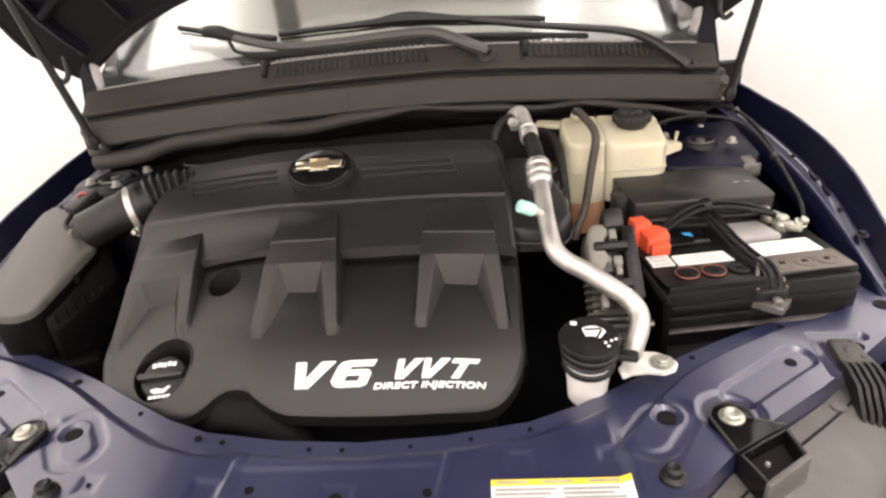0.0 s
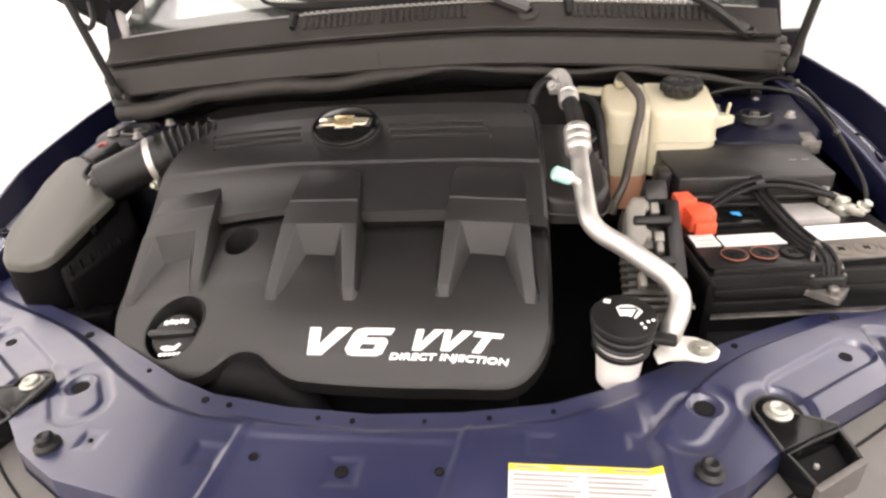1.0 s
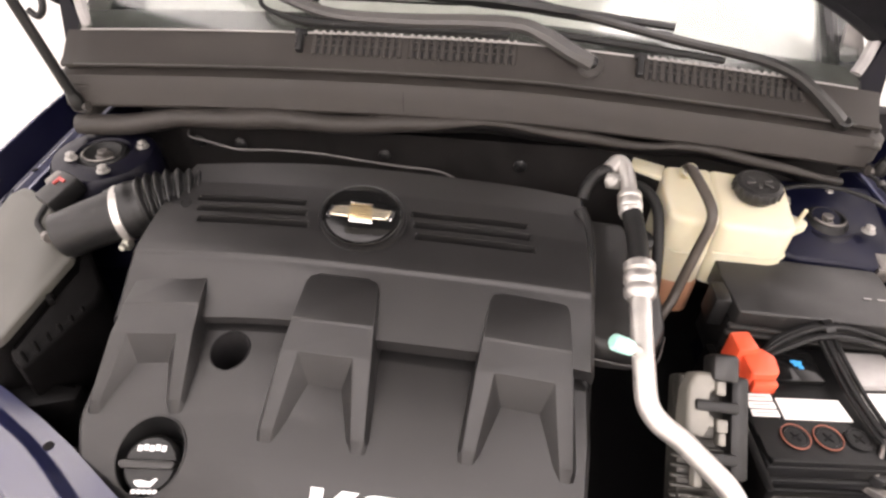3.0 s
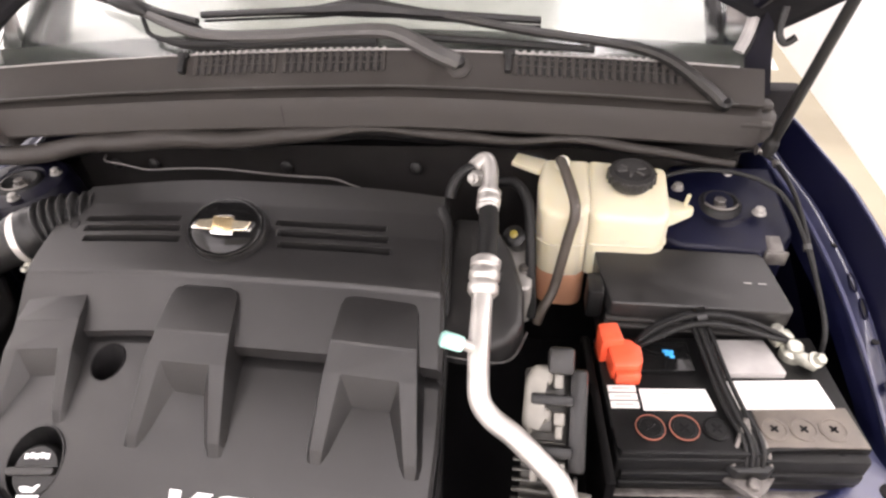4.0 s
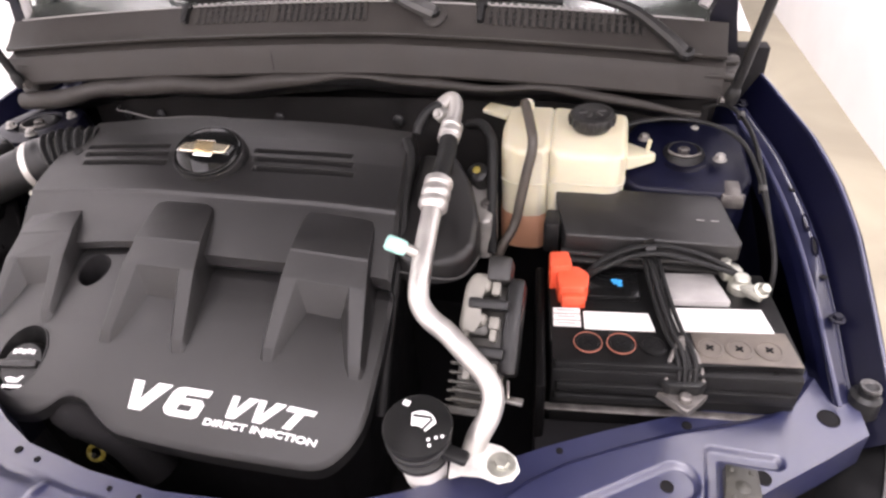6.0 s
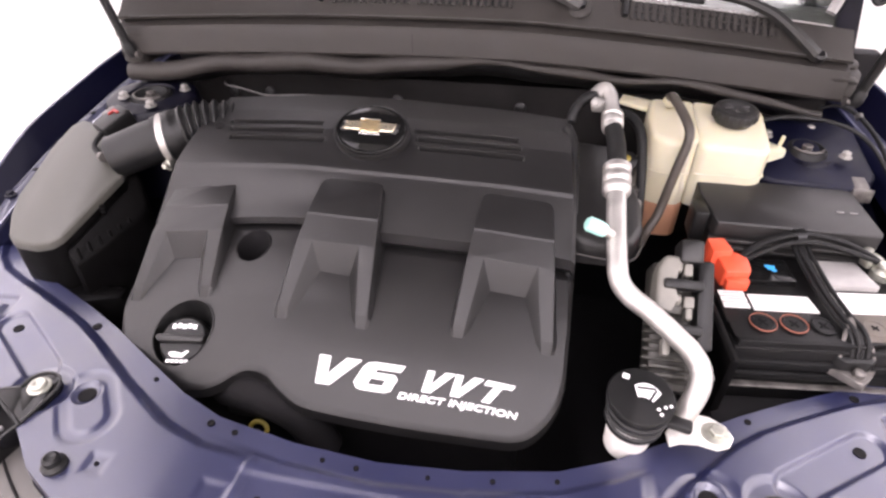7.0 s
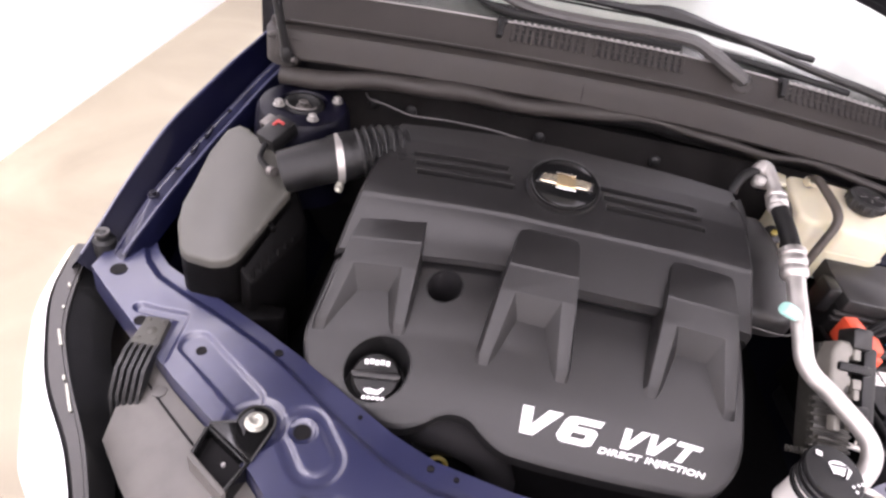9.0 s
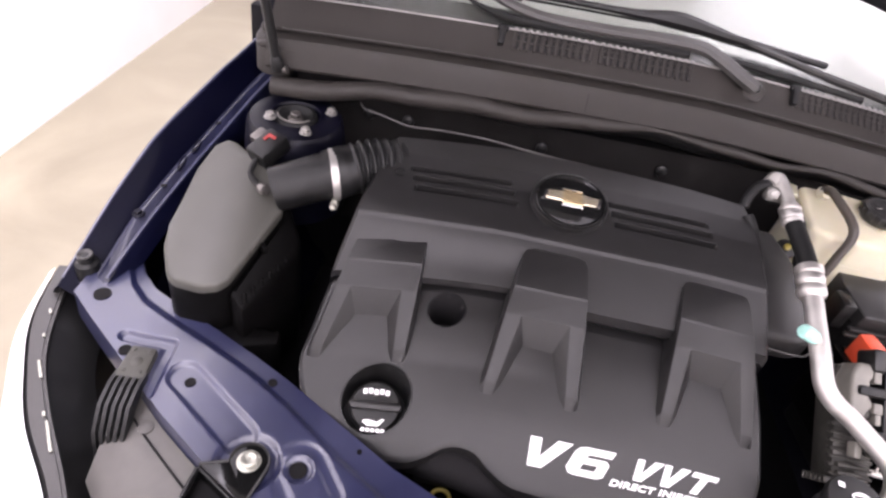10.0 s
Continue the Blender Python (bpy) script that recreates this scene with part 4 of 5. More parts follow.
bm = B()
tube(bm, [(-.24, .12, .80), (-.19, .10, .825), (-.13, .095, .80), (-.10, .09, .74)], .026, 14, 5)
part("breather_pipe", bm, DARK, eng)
bm = B()
rbox(bm, (-.185, .115, .80), (.10, .05, .05), .012)
part("rocker_cover_edge", bm, BLACK, eng)
dip = thing("dipstick", (-.19, .085, .78), "yellow ring handle of the oil dipstick", "dipstick")
bm = B()
R = [(-.191 + .012 * math.cos(a), .088 + .006 * math.sin(a), .762 + .008 * math.sin(a)) for a in [2 * math.pi * j / 20 for j in range(21)]]
tube(bm, R, .0032, 8, 1)
part("ring", bm, YPLAST, dip)
bm = B()
tube(bm, [(-.191, .083, .763), (-.189, .09, .73), (-.185, .10, .66)], .0035, 8, 3)
part("tube", bm, BLACK, dip)

# engine mount cover between the engine cover and the tank
mc = thing("engine_mount_cover", (.21, .40, .9), "black rounded plastic cover beside the engine cover", "plastic cover")
bm = B()
prism(bm, [(.188, .480), (.188, .308), (.205, .297), (.250, .297), (.276, .308), (.292, .338), (.290, .385), (.270, .44), (.242, .480)], .944, 1.02, .010, top=lambda x, y: .985 + .28 * (y - .30) - .25 * max(0, x - .235), seg=3)
part("shell", bm, SATIN, mc)
bm = B()
tube(bm, [(.195, .294, .962), (.250, .292, .958), (.280, .304, .955), (.296, .345, .958)], .0015, 6, 4)
part("edge_strip", bm, DKGREY, mc)

# air conditioning line
ac = thing("coolant_line", (.25, .3, .9), "silver aluminium air conditioning pipe with a rubber hose", "pipe")
bm = B()
tube(bm, [(.212, .512, 1.092), (.222, .525, 1.097), (.230, .524, 1.097), (.235, .510, 1.092), (.237, .487, 1.086), (.238, .463, 1.080)], .0105, 14, 5)
part("upper_pipe", bm, ALU, ac)
bm = B()
tube(bm, [(.182, .486, 1.060), (.186, .496, 1.074), (.198, .508, 1.087), (.214, .514, 1.093)], .0080, 12, 4)
part("cross_pipe", bm, RUBBER, ac, "black upper hose section")
bm = B()
lathe(bm, [(.013, 0), (.0155, .004), (.0155, .010), (.0135, .012), (.0155, .016), (.0155, .024), (.0135, .027), (.015, .031), (.013, .036)], (.2375, .475, 1.083), (.0, -.94, -.28), 20)
part("upper_crimp", bm, ALU, ac)
bm = B()
tube(bm, [(.238, .448, 1.076), (.242, .415, 1.068), (.243, .385, 1.062), (.243, .362, 1.057)], .0125, 14, 4)
part("rubber_hose", bm, RUBBER, ac, "black rubber hose section")
bm = B()
lathe(bm, [(.014, 0), (.0185, .004), (.0185, .012), (.0155, .015), (.0185, .019), (.0185, .028), (.0155, .032), (.0185, .036), (.0185, .044), (.014, .050)], (.243, .368, 1.058), (.0, -.93, -.38), 22)
part("crimp_ring", bm, ALU, ac)
bm = B()
tube(bm, [(.243, .330, 1.044), (.244, .29, 1.026), (.246, .25, 1.008), (.250, .218, .989), (.264, .203, .977), (.288, .192, .966), (.310, .178, .955), (.336, .160, .941), (.347, .143, .930), (.345, .126, .918), (.336, .112, .902), (.330, .104, .880)], .0125, 16, 6)
part("lower_pipe", bm, ALU, ac)
bm = B()
tube(bm, [(.243, .262, 1.015), (.232, .258, 1.026), (.222, .256, 1.031)], .0065, 10, 3)
part("service_port", bm, ALU, ac)
bm = B()
lathe(bm, [(.0085, -.012), (.0095, -.004), (.0095, .010), (.007, .013)], (.217, .255, 1.034), (-.85, -.1, .4), 16)
part("port_cap", bm, GREEN, ac, "mint green port cap")
bm = B()
rbox(bm, (.224, .502, 1.083), (.030, .016, .020), .004)
part("flange", bm, CAST, ac)
bm = B()
hexbolt(bm, (.214, .490, 1.090), (-.3, -.8, .5), .0055, .006, .008)
part("flange_bolt", bm, CAST, ac)
ln = thing("heater_line", (.19, .4, .9), "black rubber line beside the engine cover edge", "hose")
bm = B()
tube(bm, [(.176, .452, 1.066), (.186, .430, 1.052), (.190, .38, 1.030), (.194, .33, .985), (.196, .28, .945), (.198, .22, .89), (.20, .17, .83)], .0080, 10, 5)
part("tube", bm, RUBBER, ln)
h2 = thing("heater_hose", (.27, .5, .95), "thin black hose looping past the coolant tank", "hose")
bm = B()
tube(bm, [(.245, .545, 1.05), (.268, .530, 1.058), (.287, .505, 1.045), (.293, .47, 1.01), (.296, .44, .965), (.300, .42, .91)], .0075, 10, 5)
part("tube", bm, RUBBER, h2)
yc = thing("transmission_dipstick", (.275, .48, .99), "yellow and black transmission dipstick handle", "dipstick")
bm = B()
lathe(bm, [(.013, -.03), (.016, 0), (.016, .008), (.012, .011)], (.272, .475, 1.005), (-.2, -.5, .8), 18)
part("body", bm, BLACK, yc)
bm = B()
lathe(bm, [(.0055, 0), (.0055, .003), (.004, .004)], (.2705, .470, 1.015), (-.2, -.5, .8), 14)
part("insert", bm, YPLAST, yc, "yellow insert")

mb = thing("mount_bracket", (.285, .46, .9), "pale cast alloy bracket behind the engine mount cover", "bracket")
bm = B()
prism(bm, [(.262, .505), (.258, .470), (.268, .440), (.284, .415), (.298, .420), (.300, .470), (.292, .510)], .90, .99, .004, top=lambda x, y: .965 + .30 * (y - .42), seg=2)
part("casting", bm, CAST, mb)
bm = B()
hexbolt(bm, (.288, .446, .975), (0, -.3, 1), .006, .007, .009)
part("bolt", bm, DKMETAL, mb)

# coolant tank
tank = thing("coolant_tank", (.38, .53, .93), "cream translucent coolant expansion tank", "coolant tank")
bm = B()
prism(bm, [(.298, .540), (.302, .494), (.320, .480), (.352, .479), (.366, .484), (.372, .500), (.372, .590), (.304, .590)], .935, 1.07, .010, top=lambda x, y: 1.050 + .18 * (y - .5), seg=3)
part("front_chamber", bm, CREAM, tank)
bm = B()
prism(bm, [(.366, .500), (.376, .486), (.462, .487), (.476, .498), (.476, .585), (.366, .590)], .935, 1.05, .010, top=lambda x, y: 1.044 + .26 * (y - .50) - .10 * max(0, x - .42), seg=3)
part("rear_chamber", bm, CREAM, tank)
bm = B()
prism(bm, [(.296, .538), (.301, .492), (.319, .478), (.353, .477), (.3675, .482), (.3735, .500), (.3735, .588), (.302, .588)], .880, .940, .008, seg=2)
part("filled_base", bm, COOL, tank, "brownish coolant showing through")
bm = B()
prism(bm, [(.464, .535), (.478, .522), (.516, .550), (.520, .560), (.510, .565), (.470, .575)], 1.000, 1.012, .004, top=lambda x, y: 1.022 - .22 * (x - .47))
part("mounting_ear", bm, CREAM, tank)
bm = B()
prism(bm, [(.258, .590), (.300, .565), (.31, .60), (.266, .618)], 1.050, 1.056, .002)
part("rear_ear", bm, CREAM, tank)
bm = B()
tube(bm, [(.505, .558, 1.005), (.507, .558, 1.022), (.508, .557, 1.032)], .003, 8, 2)
part("pin", bm, CREAM, tank)
for k in range(3):
    bm = B()
    rbox(bm, (.420, .4862, .955 + .022 * k), (.012, .0015, .0022), 0)
    part("level_mark", bm, CREAM, tank)
TC = Vector((.424, .546, 1.068))
bm = B()
lathe(bm, [(.026, -.014), (.031, -.006), (.0315, .004), (.0305, .007), (.025, .009), (.023, .0078), (.012, .0084), (.003, .009)], TC, (0, -.08, 1), 36)
tcap = part("cap", bm, SATIN, tank, "round dark grey ribbed cap")
for i in range(18):
    bm = B()
    a = 2 * math.pi * i / 18
    rbox(bm, TC + Vector((.0315 * math.cos(a), .0315 * math.sin(a), -.001)), (.0032, .0045, .012), .001, Matrix.Rotation(a, 4, "Z"), 1)
    part("rib", bm, SATIN, tcap)
for i in range(6):
    bm = B()
    a = math.pi * i / 3 + .3
    rbox(bm, TC + Vector((.013 * math.cos(a), .013 * math.sin(a), .0090 - .001 * math.sin(a))), (.012, .0035, .0025), .0008, Matrix.Rotation(a, 4, "Z"), 1)
    part("spoke", bm, DKGREY, tcap)
bm = B()
tube(bm, [(.374, .4870, .992), (.380, .4856, .992), (.42, .4860, .992), (.460, .4866, .992), (.4745, .497, .992), (.4764, .52, .992)], .0014, 6, 2)
tube(bm, [(.3015, .494, .992), (.3195, .4798, .992), (.335, .4790, .992), (.352, .4788, .992), (.3662, .4838, .992)], .0014, 6, 3)
part("weld_seam", bm, CREAM, tank)
oh = thing("overflow_hose", (.34, .48, .9), "dark brown bent overflow hose over the coolant tank", "hose")
bm = B()
tube(bm, [(.327, .560, 1.078), (.329, .545, 1.086), (.335, .522, 1.083), (.343, .492, 1.076), (.348, .474, 1.066), (.348, .466, 1.050), (.343, .460, 1.025), (.336, .452, .985), (.331, .446, .955), (.325, .436, .938), (.314, .424, .920), (.308, .418, .90)], .0070, 12, 6)
part("tube", bm, mat("brown_rubber", (.050, .042, .034), .5), oh)
bm = B()
tube(bm, [(.330, .565, 1.070), (.331, .553, 1.080)], .0105, 12, 1)
part("elbow", bm, CREAM, oh)

# fuse box
fz = thing("fuse_box", (.505, .45, .90), "black fuse box with a smooth flat lid", "fuse box")
bm = B()
prism(bm, [(.382, .494), (.386, .462), (.402, .404), (.620, .406), (.624, .413), (.604, .492), (.598, .498), (.388, .500)], .940, .985, .003, top=lambda x, y: .963 + .19 * (y - .40), seg=2)
part("lid", bm, SATIN, fz)
bm = B()
prism(bm, [(.398, .412), (.612, .412), (.606, .49), (.394, .49)], .85, .939, .004)
part("body", bm, BLACK, fz)
for z in (.931, .918):
    bm = B()
    rbox(bm, (.51, .4095, z), (.224, .010, .006), .002)
    part("rim", bm, DKGREY, fz)
bm = B()
rbox(bm, (.383, .435, .945), (.022, .04, .05), .005)
part("latch", bm, BLACK, fz)
bm = B()
for i in range(2):
    rbox(bm, (.575 + .018 * i, .447, .9730), (.010, .002, .0006), 0)
part("marking", bm, GREYP, fz)

# battery
bat = thing("battery", (.53, .30, .75), "black car battery with white labels", "battery")
bm = B()
rbox(bm, (.530, .300, .825), (.274, .170, .17), .005)
part("case", bm, BATG, bat)
bm = B()
prism(bm, [(.392, .252), (.392, .388), (.668, .388), (.668, .226), (.560, .226), (.557, .218), (.398, .218), (.398, .226)], .900, .918, .003)
part("top", bm, BATG, bat)
bm = B()
prism(bm, [(.556, .2275), (.556, .276), (.662, .280), (.666, .2275)], .910, .9192, .0015)
part("dusty_strip", bm, DUSTY, bat, "dusty grey front strip")
bm = B()
rbox(bm, (.477, .215, .885), (.155, .012, .014), .003)
rbox(bm, (.477, .213, .868), (.158, .010, .012), .003)
rbox(bm, (.612, .216, .880), (.10, .012, .018), .003)
part("front_ledge", bm, BATG, bat)
bm = B()
rbox(bm, (.530, .208, .852), (.29, .010, .003), .001)
part("tray_edge", bm, DKMETAL, bat, "thin steel tray edge")
bm = B()
prism(bm, [(.436, .326), (.436, .374), (.506, .374), (.506, .326)], .916, .927, .003)
part("vent_panel", bm, GLOSSB, bat)
bm = B()
for k, (dx, dy, sx) in enumerate(((-.004, .004, .008), (.003, .003, .005), (-.001, -.001, .010), (.002, -.005, .006))):
    rbox(bm, (.480 + dx, .352 + dy, .9276), (sx, .0042, .0006), 0)
part("mark", bm, BLUE, bat, "light blue printed mark")
bm = B()
prism(bm, [(.540, .322), (.538, .376), (.602, .376), (.612, .322)], .916, .928, .003)
part("side_panel", bm, GREYP, bat)
bm = B()
prism(bm, [(.540, .276), (.540, .316), (.646, .318), (.650, .278)], .917, .9195)
part("label", bm, PAPER, bat, "blank white label")
bm = B()
prism(bm, [(.434, .274), (.434, .304), (.512, .304), (.516, .274)], .917, .9195)
for k in range(3):
    prism(bm, [(.397, .277 + .0115 * k), (.397, .286 + .0115 * k), (.430, .286 + .0115 * k), (.430, .277 + .0115 * k)], .917, .9195)
part("label", bm, PAPER, bat, "white printed label strips")
bm = B()
for k in range(3):
    rbox(bm, (.474, .281 + .008 * k, .9198), (.055 - .01 * k, .0016, .0004), 0)
    rbox(bm, (.413, .2815 + .0115 * k, .9198), (.022, .0016, .0004), 0)
part("print", bm, GREYP, bat)
for i in range(6):
    x = (.436, .474, .510, .572, .604, .636)[i]
    bm = B()
    lathe(bm, [(.0155, 0), (.0155, .0022), (.0125, .0028), (.0120, .0018), (.002, .0018)], (x, .250, .9182), n=26)
    c = part("vent_plug", bm, BATG if i < 3 else DUSTY, bat)
    bm = B()
    for a in (0, 90):
        rbox(bm, (x, .250, .9206), ((.014 if i < 3 else .010), .0026, .0012), .0004, Matrix.Rotation(radians(a + 35), 4, "Z"), 1)
    part("slot", bm, DARK, c)
    if i < 2:
        bm = B()
        lathe(bm, [(.0156, .0022), (.0159, .0034), (.0166, .0034), (.0169, .0018)], (x, .250, .9182), n=30, closed=True)
        part("ring", bm, ORANGE, c, "orange seal ring")

pos = thing("positive_terminal_cover", (.42, .35, .92), "red plastic battery terminal cover", "terminal cover")
bm = B()
prism(bm, [(.403, .322), (.401, .350), (.409, .361), (.430, .359), (.442, .347), (.440, .325), (.434, .319), (.406, .319)], .915, .948, .0035, top=lambda x, y: .946 + .10 * (y - .34), seg=2)
part("main_cap", bm, RED, pos)
bm = B()
prism(bm, [(.393, .346), (.392, .378), (.417, .381), (.421, .350)], .916, .956, .003, seg=2)
part("rear_cap", bm, RED, pos)
bm = B()
rbox(bm, (.422, .316, .925), (.030, .010, .020), .003)
part("lip", bm, RED, pos)
neg = thing("negative_terminal", (.63, .36, .92), "bare metal battery clamp on the negative post", "battery clamp")
bm = B()
lathe(bm, [(.014, 0), (.014, .012), (.010, .016), (.010, .022), (.008, .024)], (.630, .356, .917), n=20)
part("ring", bm, ZINC, neg)
bm = B()
rbox(bm, (.640, .342, .928), (.030, .016, .014), .004, Matrix.Rotation(radians(-40), 4, "Z"))
rbox(bm, (.622, .374, .932), (.026, .018, .016), .004, Matrix.Rotation(radians(15), 4, "Z"))
part("jaw", bm, ZINC, neg)
for p, d in (((.648, .337, .934), (.3, -.4, .8)), ((.616, .378, .938), (-.2, .0, 1))):
    bm = B()
    hexbolt(bm, p, d, .007, .010, .010)
    part("bolt", bm, ZINC, neg)
cb = thing("battery_cables", (.53, .37, .93), "bundle of black battery cables over the battery", "cable")
random.seed(4)
for i in range(5):
    bm = B()
    o = Vector((random.uniform(-.004, .004), -.006 * i, .004 * (i % 3)))
    tube(bm, [Vector(p) + o * k for p, k in (((.442, .372, .925), .4), ((.468, .388, .940), 1), ((.505, .396, .953), 1), ((.54, .396, .956), 1), ((.58, .388, .951), 1), ((.612, .376, .942), .6), ((.626, .368, .936), .2))], .0034, 8, 5)
    part("cable", bm, RUBBER, cb)
for i in range(4):
    bm = B()
    o = Vector((.0058 * (i - 1.5), 0, .003 * (i % 2)))
    tube(bm, [Vector(p) + o for p in ((.520, .392, .952), (.523, .374, .944), (.526, .34, .936), (.530, .30, .929), (.535, .26, .926), (.540, .24, .925), (.543, .222, .915), (.543, .210, .890))], .0030, 8, 5)
    part("strap", bm, RUBBER, cb)
bm = B()
lathe(bm, [(.013, -.006), (.013, .006)], (.522, .389, .955), (.9, 0, .2), 14)
part("tie", bm, BLACK, cb)
hc = thing("battery_clamp", (.55, .21, .88), "dark steel hold-down clamp at the battery front", "battery clamp")
bm = B()
prism(bm, [(.522, .226), (.560, .226), (.566, .214), (.556, .206), (.524, .206), (.514, .214)], .885, .903, .003)
part("plate", bm, BLACK, hc)
bm = B()
for e in (-.017, 0, .017):
    tube(bm, [(.541, .256, .929), (.541 + e * .6, .240, .925), (.541 + e, .226, .914), (.541 + e * 1.2, .214, .900)], .0028, 8, 3)
part("hook", bm, DKMETAL, hc)
bm = B()
prism(bm, [(.510, .212), (.530, .206), (.541, .212), (.552, .206), (.570, .212), (.560, .200), (.549, .190), (.541, .182), (.533, .190), (.522, .200)], .878, .888, .003)
lathe(bm, [(.007, 0), (.007, .008), (.005, .010)], (.541, .199, .886), n=12)
part("wedge", bm, DKMETAL, hc)

tray = thing("battery_tray", (.52, .26, .72), "black plastic tray and wall beside the battery", "battery tray")
bm = B()
rbox(bm, (.381, .285, .855), (.012, .21, .13), .004)
part("side_wall", bm, AIRB, tray)
# front wall darkened to paint the shadow below the battery
bm = B()
rbox(bm, (.525, .185, .80), (.30, .05, .06), .008)
part("front_wall", bm, DARK, tray)

# the battery and all that is fastened to it stand slightly askew
askew = Matrix.Translation((.44, .30, 0)) @ Matrix.Rotation(radians(6), 4, "Z") @ Matrix.Translation((-.44, -.30, 0))
for ob in (bat, pos, neg, cb, hc, tray):
    ob.matrix_basis = askew @ Matrix.Translation(ob.location)

# engine control module with its plugs
ecm = thing("control_module", (.325, .225, .85), "grey finned engine control module with plugs", "control module")
MM = Matrix.Translation((.322, .226, .938)) @ Matrix.Rotation(radians(38), 4, "X")
ECMG = mat("module_grey", (.048, .046, .040), .42, .3, vary=.3, scale=70)
bm = B()
rbox(bm, (.002, -.012, -.02), (.054, .150, .044), .006)
part("housing", placed(bm, MM), ECMG, ecm)
for i in range(7):
    bm = B()
    rbox(bm, (-.004, -.080 + .0105 * i, .004), (.058, .0040, .010), .0012, None, 1)
    part("fin", placed(bm, MM), ECMG, ecm)
for i in range(6):
    bm = B()
    rbox(bm, (-.004, -.090, -.040 + .0085 * i), (.062, .010, .0034), .0012, None, 1)
    part("front_fin", placed(bm, MM), ECMG, ecm)
bm = B()
prism(bm, [(-.026, .000), (-.024, .050), (-.016, .066), (.006, .066), (.006, .046), (-.008, .040), (-.010, .022), (.006, .020), (.006, .006), (-.012, .002), (-.016, -.012)], -.005, .030, .006, seg=3)
part("plug_cover", placed(bm, MM), mat("aged_plastic", (.18, .172, .15), .45), ecm, "off-white rounded plug cover")
for y, h in ((.030, .034), (-.024, .032)):
    bm = B()
    rbox(bm, (.006, y, h - .006), (.046, .012, .016), .003)
    part("latch_bar", placed(bm, MM), BLACK, ecm)
bm = B()
rbox(bm, (.014, .072, .018), (.028, .030, .036), .005)
part("lever", placed(bm, MM), SATIN, ecm)
bm = B()
rbox(bm, (.034, .010, .004), (.020, .110, .040), .005)
part("rail", placed(bm, MM), BLACK, ecm)
for x, y, sx, sy in ((.012, .050, .010, .016), (.014, .010, .012, .014), (.014, -.004, .008, .014), (-.010, -.046, .009, .020), (.016, -.044, .012, .018)):
    bm = B()
    rbox(bm, (x, y, .020), (sx, sy, .016), .002)
    part("pin_block", placed(bm, MM), mat("aged_plastic", (.18, .172, .15), .45), ecm)
bm = B()
rbox(bm, (-.008, .004, .014), (.034, .020, .018), .005)
part("grommet", placed(bm, MM), ECMG, ecm)
for y in (-.068, -.078):
    bm = B()
    tube(bm, [(-.026, y, .012), (.016, y, .012)], .0035, 10, 1)
    part("tube", placed(bm, MM), ECMG, ecm)
bk = thing("module_bracket", (.36, .20, .85), "thin grey steel bracket beside the control module", "bracket")
bm = B()
prism(bm, [(.345, .168), (.375, .165), (.376, .174), (.346, .176)], .892, .896, .001)
tube(bm, [(.358, .172, .895), (.357, .180, .915)], .002, 6, 1)
part("plate", bm, STEEL, bk)

# washer filler
wf = thing("washer_filler", (.268, .08, .86), "white washer fluid filler neck with black cap", "washer filler")
bm = B()
lathe(bm, [(.024, -.08), (.026, -.05), (.0285, -.03), (.0300, -.012), (.028, -.010)], (.268, .088, .922), (0, -.12, 1), 36)
part("neck", bm, WHITEP, wf)
bm = B()
lathe(bm, [(.0315, -.016), (.0335, -.013), (.0305, -.010), (.0305, -.006), (.0345, -.004), (.0350, .001), (.033, .003)], (.268, .088, .924), (0, -.12, 1), 40)
part("collar", bm, BLACK, wf)
bm = B()
lathe(bm, [(.0295, -.030), (.0325, -.028), (.0325, -.022), (.0300, -.020)], (.268, .088, .924), (0, -.12, 1), 40)
part("neck_ring", bm, BLACK, wf)
bm = B()
lathe(bm, [(.031, -.004), (.0360, 0), (.0365, .006), (.0350, .0085), (.018, .0100), (.003, .0100)], (.268, .090, .930), (0, -.12, 1), 44)
prism(bm, [(.248, .120), (.238, .110), (.235, .099), (.262, .092), (.274, .119), (.262, .125)], .930, .9385, .003)
wcap = part("cap", bm, BLACK, wf, "black hinged cap with white symbol")
WM = Matrix.Translation((.272, .086, .9412)) @ Matrix.Rotation(radians(7), 4, "X") @ Matrix.Rotation(radians(-14), 4, "Z") @ Matrix.Diagonal((1.25, 1.25, 1, 1))
bm = B()
fan = [(.017 * math.sin(a) , -.010 + .026 * math.cos(a) * .9) for a in [radians(-42 + 84 * i / 10) for i in range(11)]]
fan2 = [(.0105 * math.sin(a), -.010 + .009 * math.cos(a)) for a in [radians(38 - 76 * i / 6) for i in range(7)]]
prism(bm, [(x * 1.0, y) for x, y in fan + fan2], 0, .0006)
part("symbol", placed(bm, WM), LETTER, wcap, "white wiper symbol")
bm = B()
tube(bm, [(-.009, .006, .0008), (.006, .010, .0008)], .0012, 6, 1)
tube(bm, [(.004, -.002, .0008), (.007, .009, .0008)], .0011, 6, 1)
part("symbol_gap", placed(bm, WM), BLACK, wcap)
bm = B()
for x, y in ((.012, -.008), (.017, -.004), (.015, -.012), (.021, -.001)):
    lathe(bm, [(.0016, 0), (.0014, .0007)], (x, y, 0), n=8)
part("dots", placed(bm, WM), LETTER, wcap, kind="stuff")
bm = B()
rbox(bm, (-.020, .014, .0002), (.006, .005, .0006), 0)
part("tab_mark", placed(bm, WM), LETTER, wcap)
bm = B()
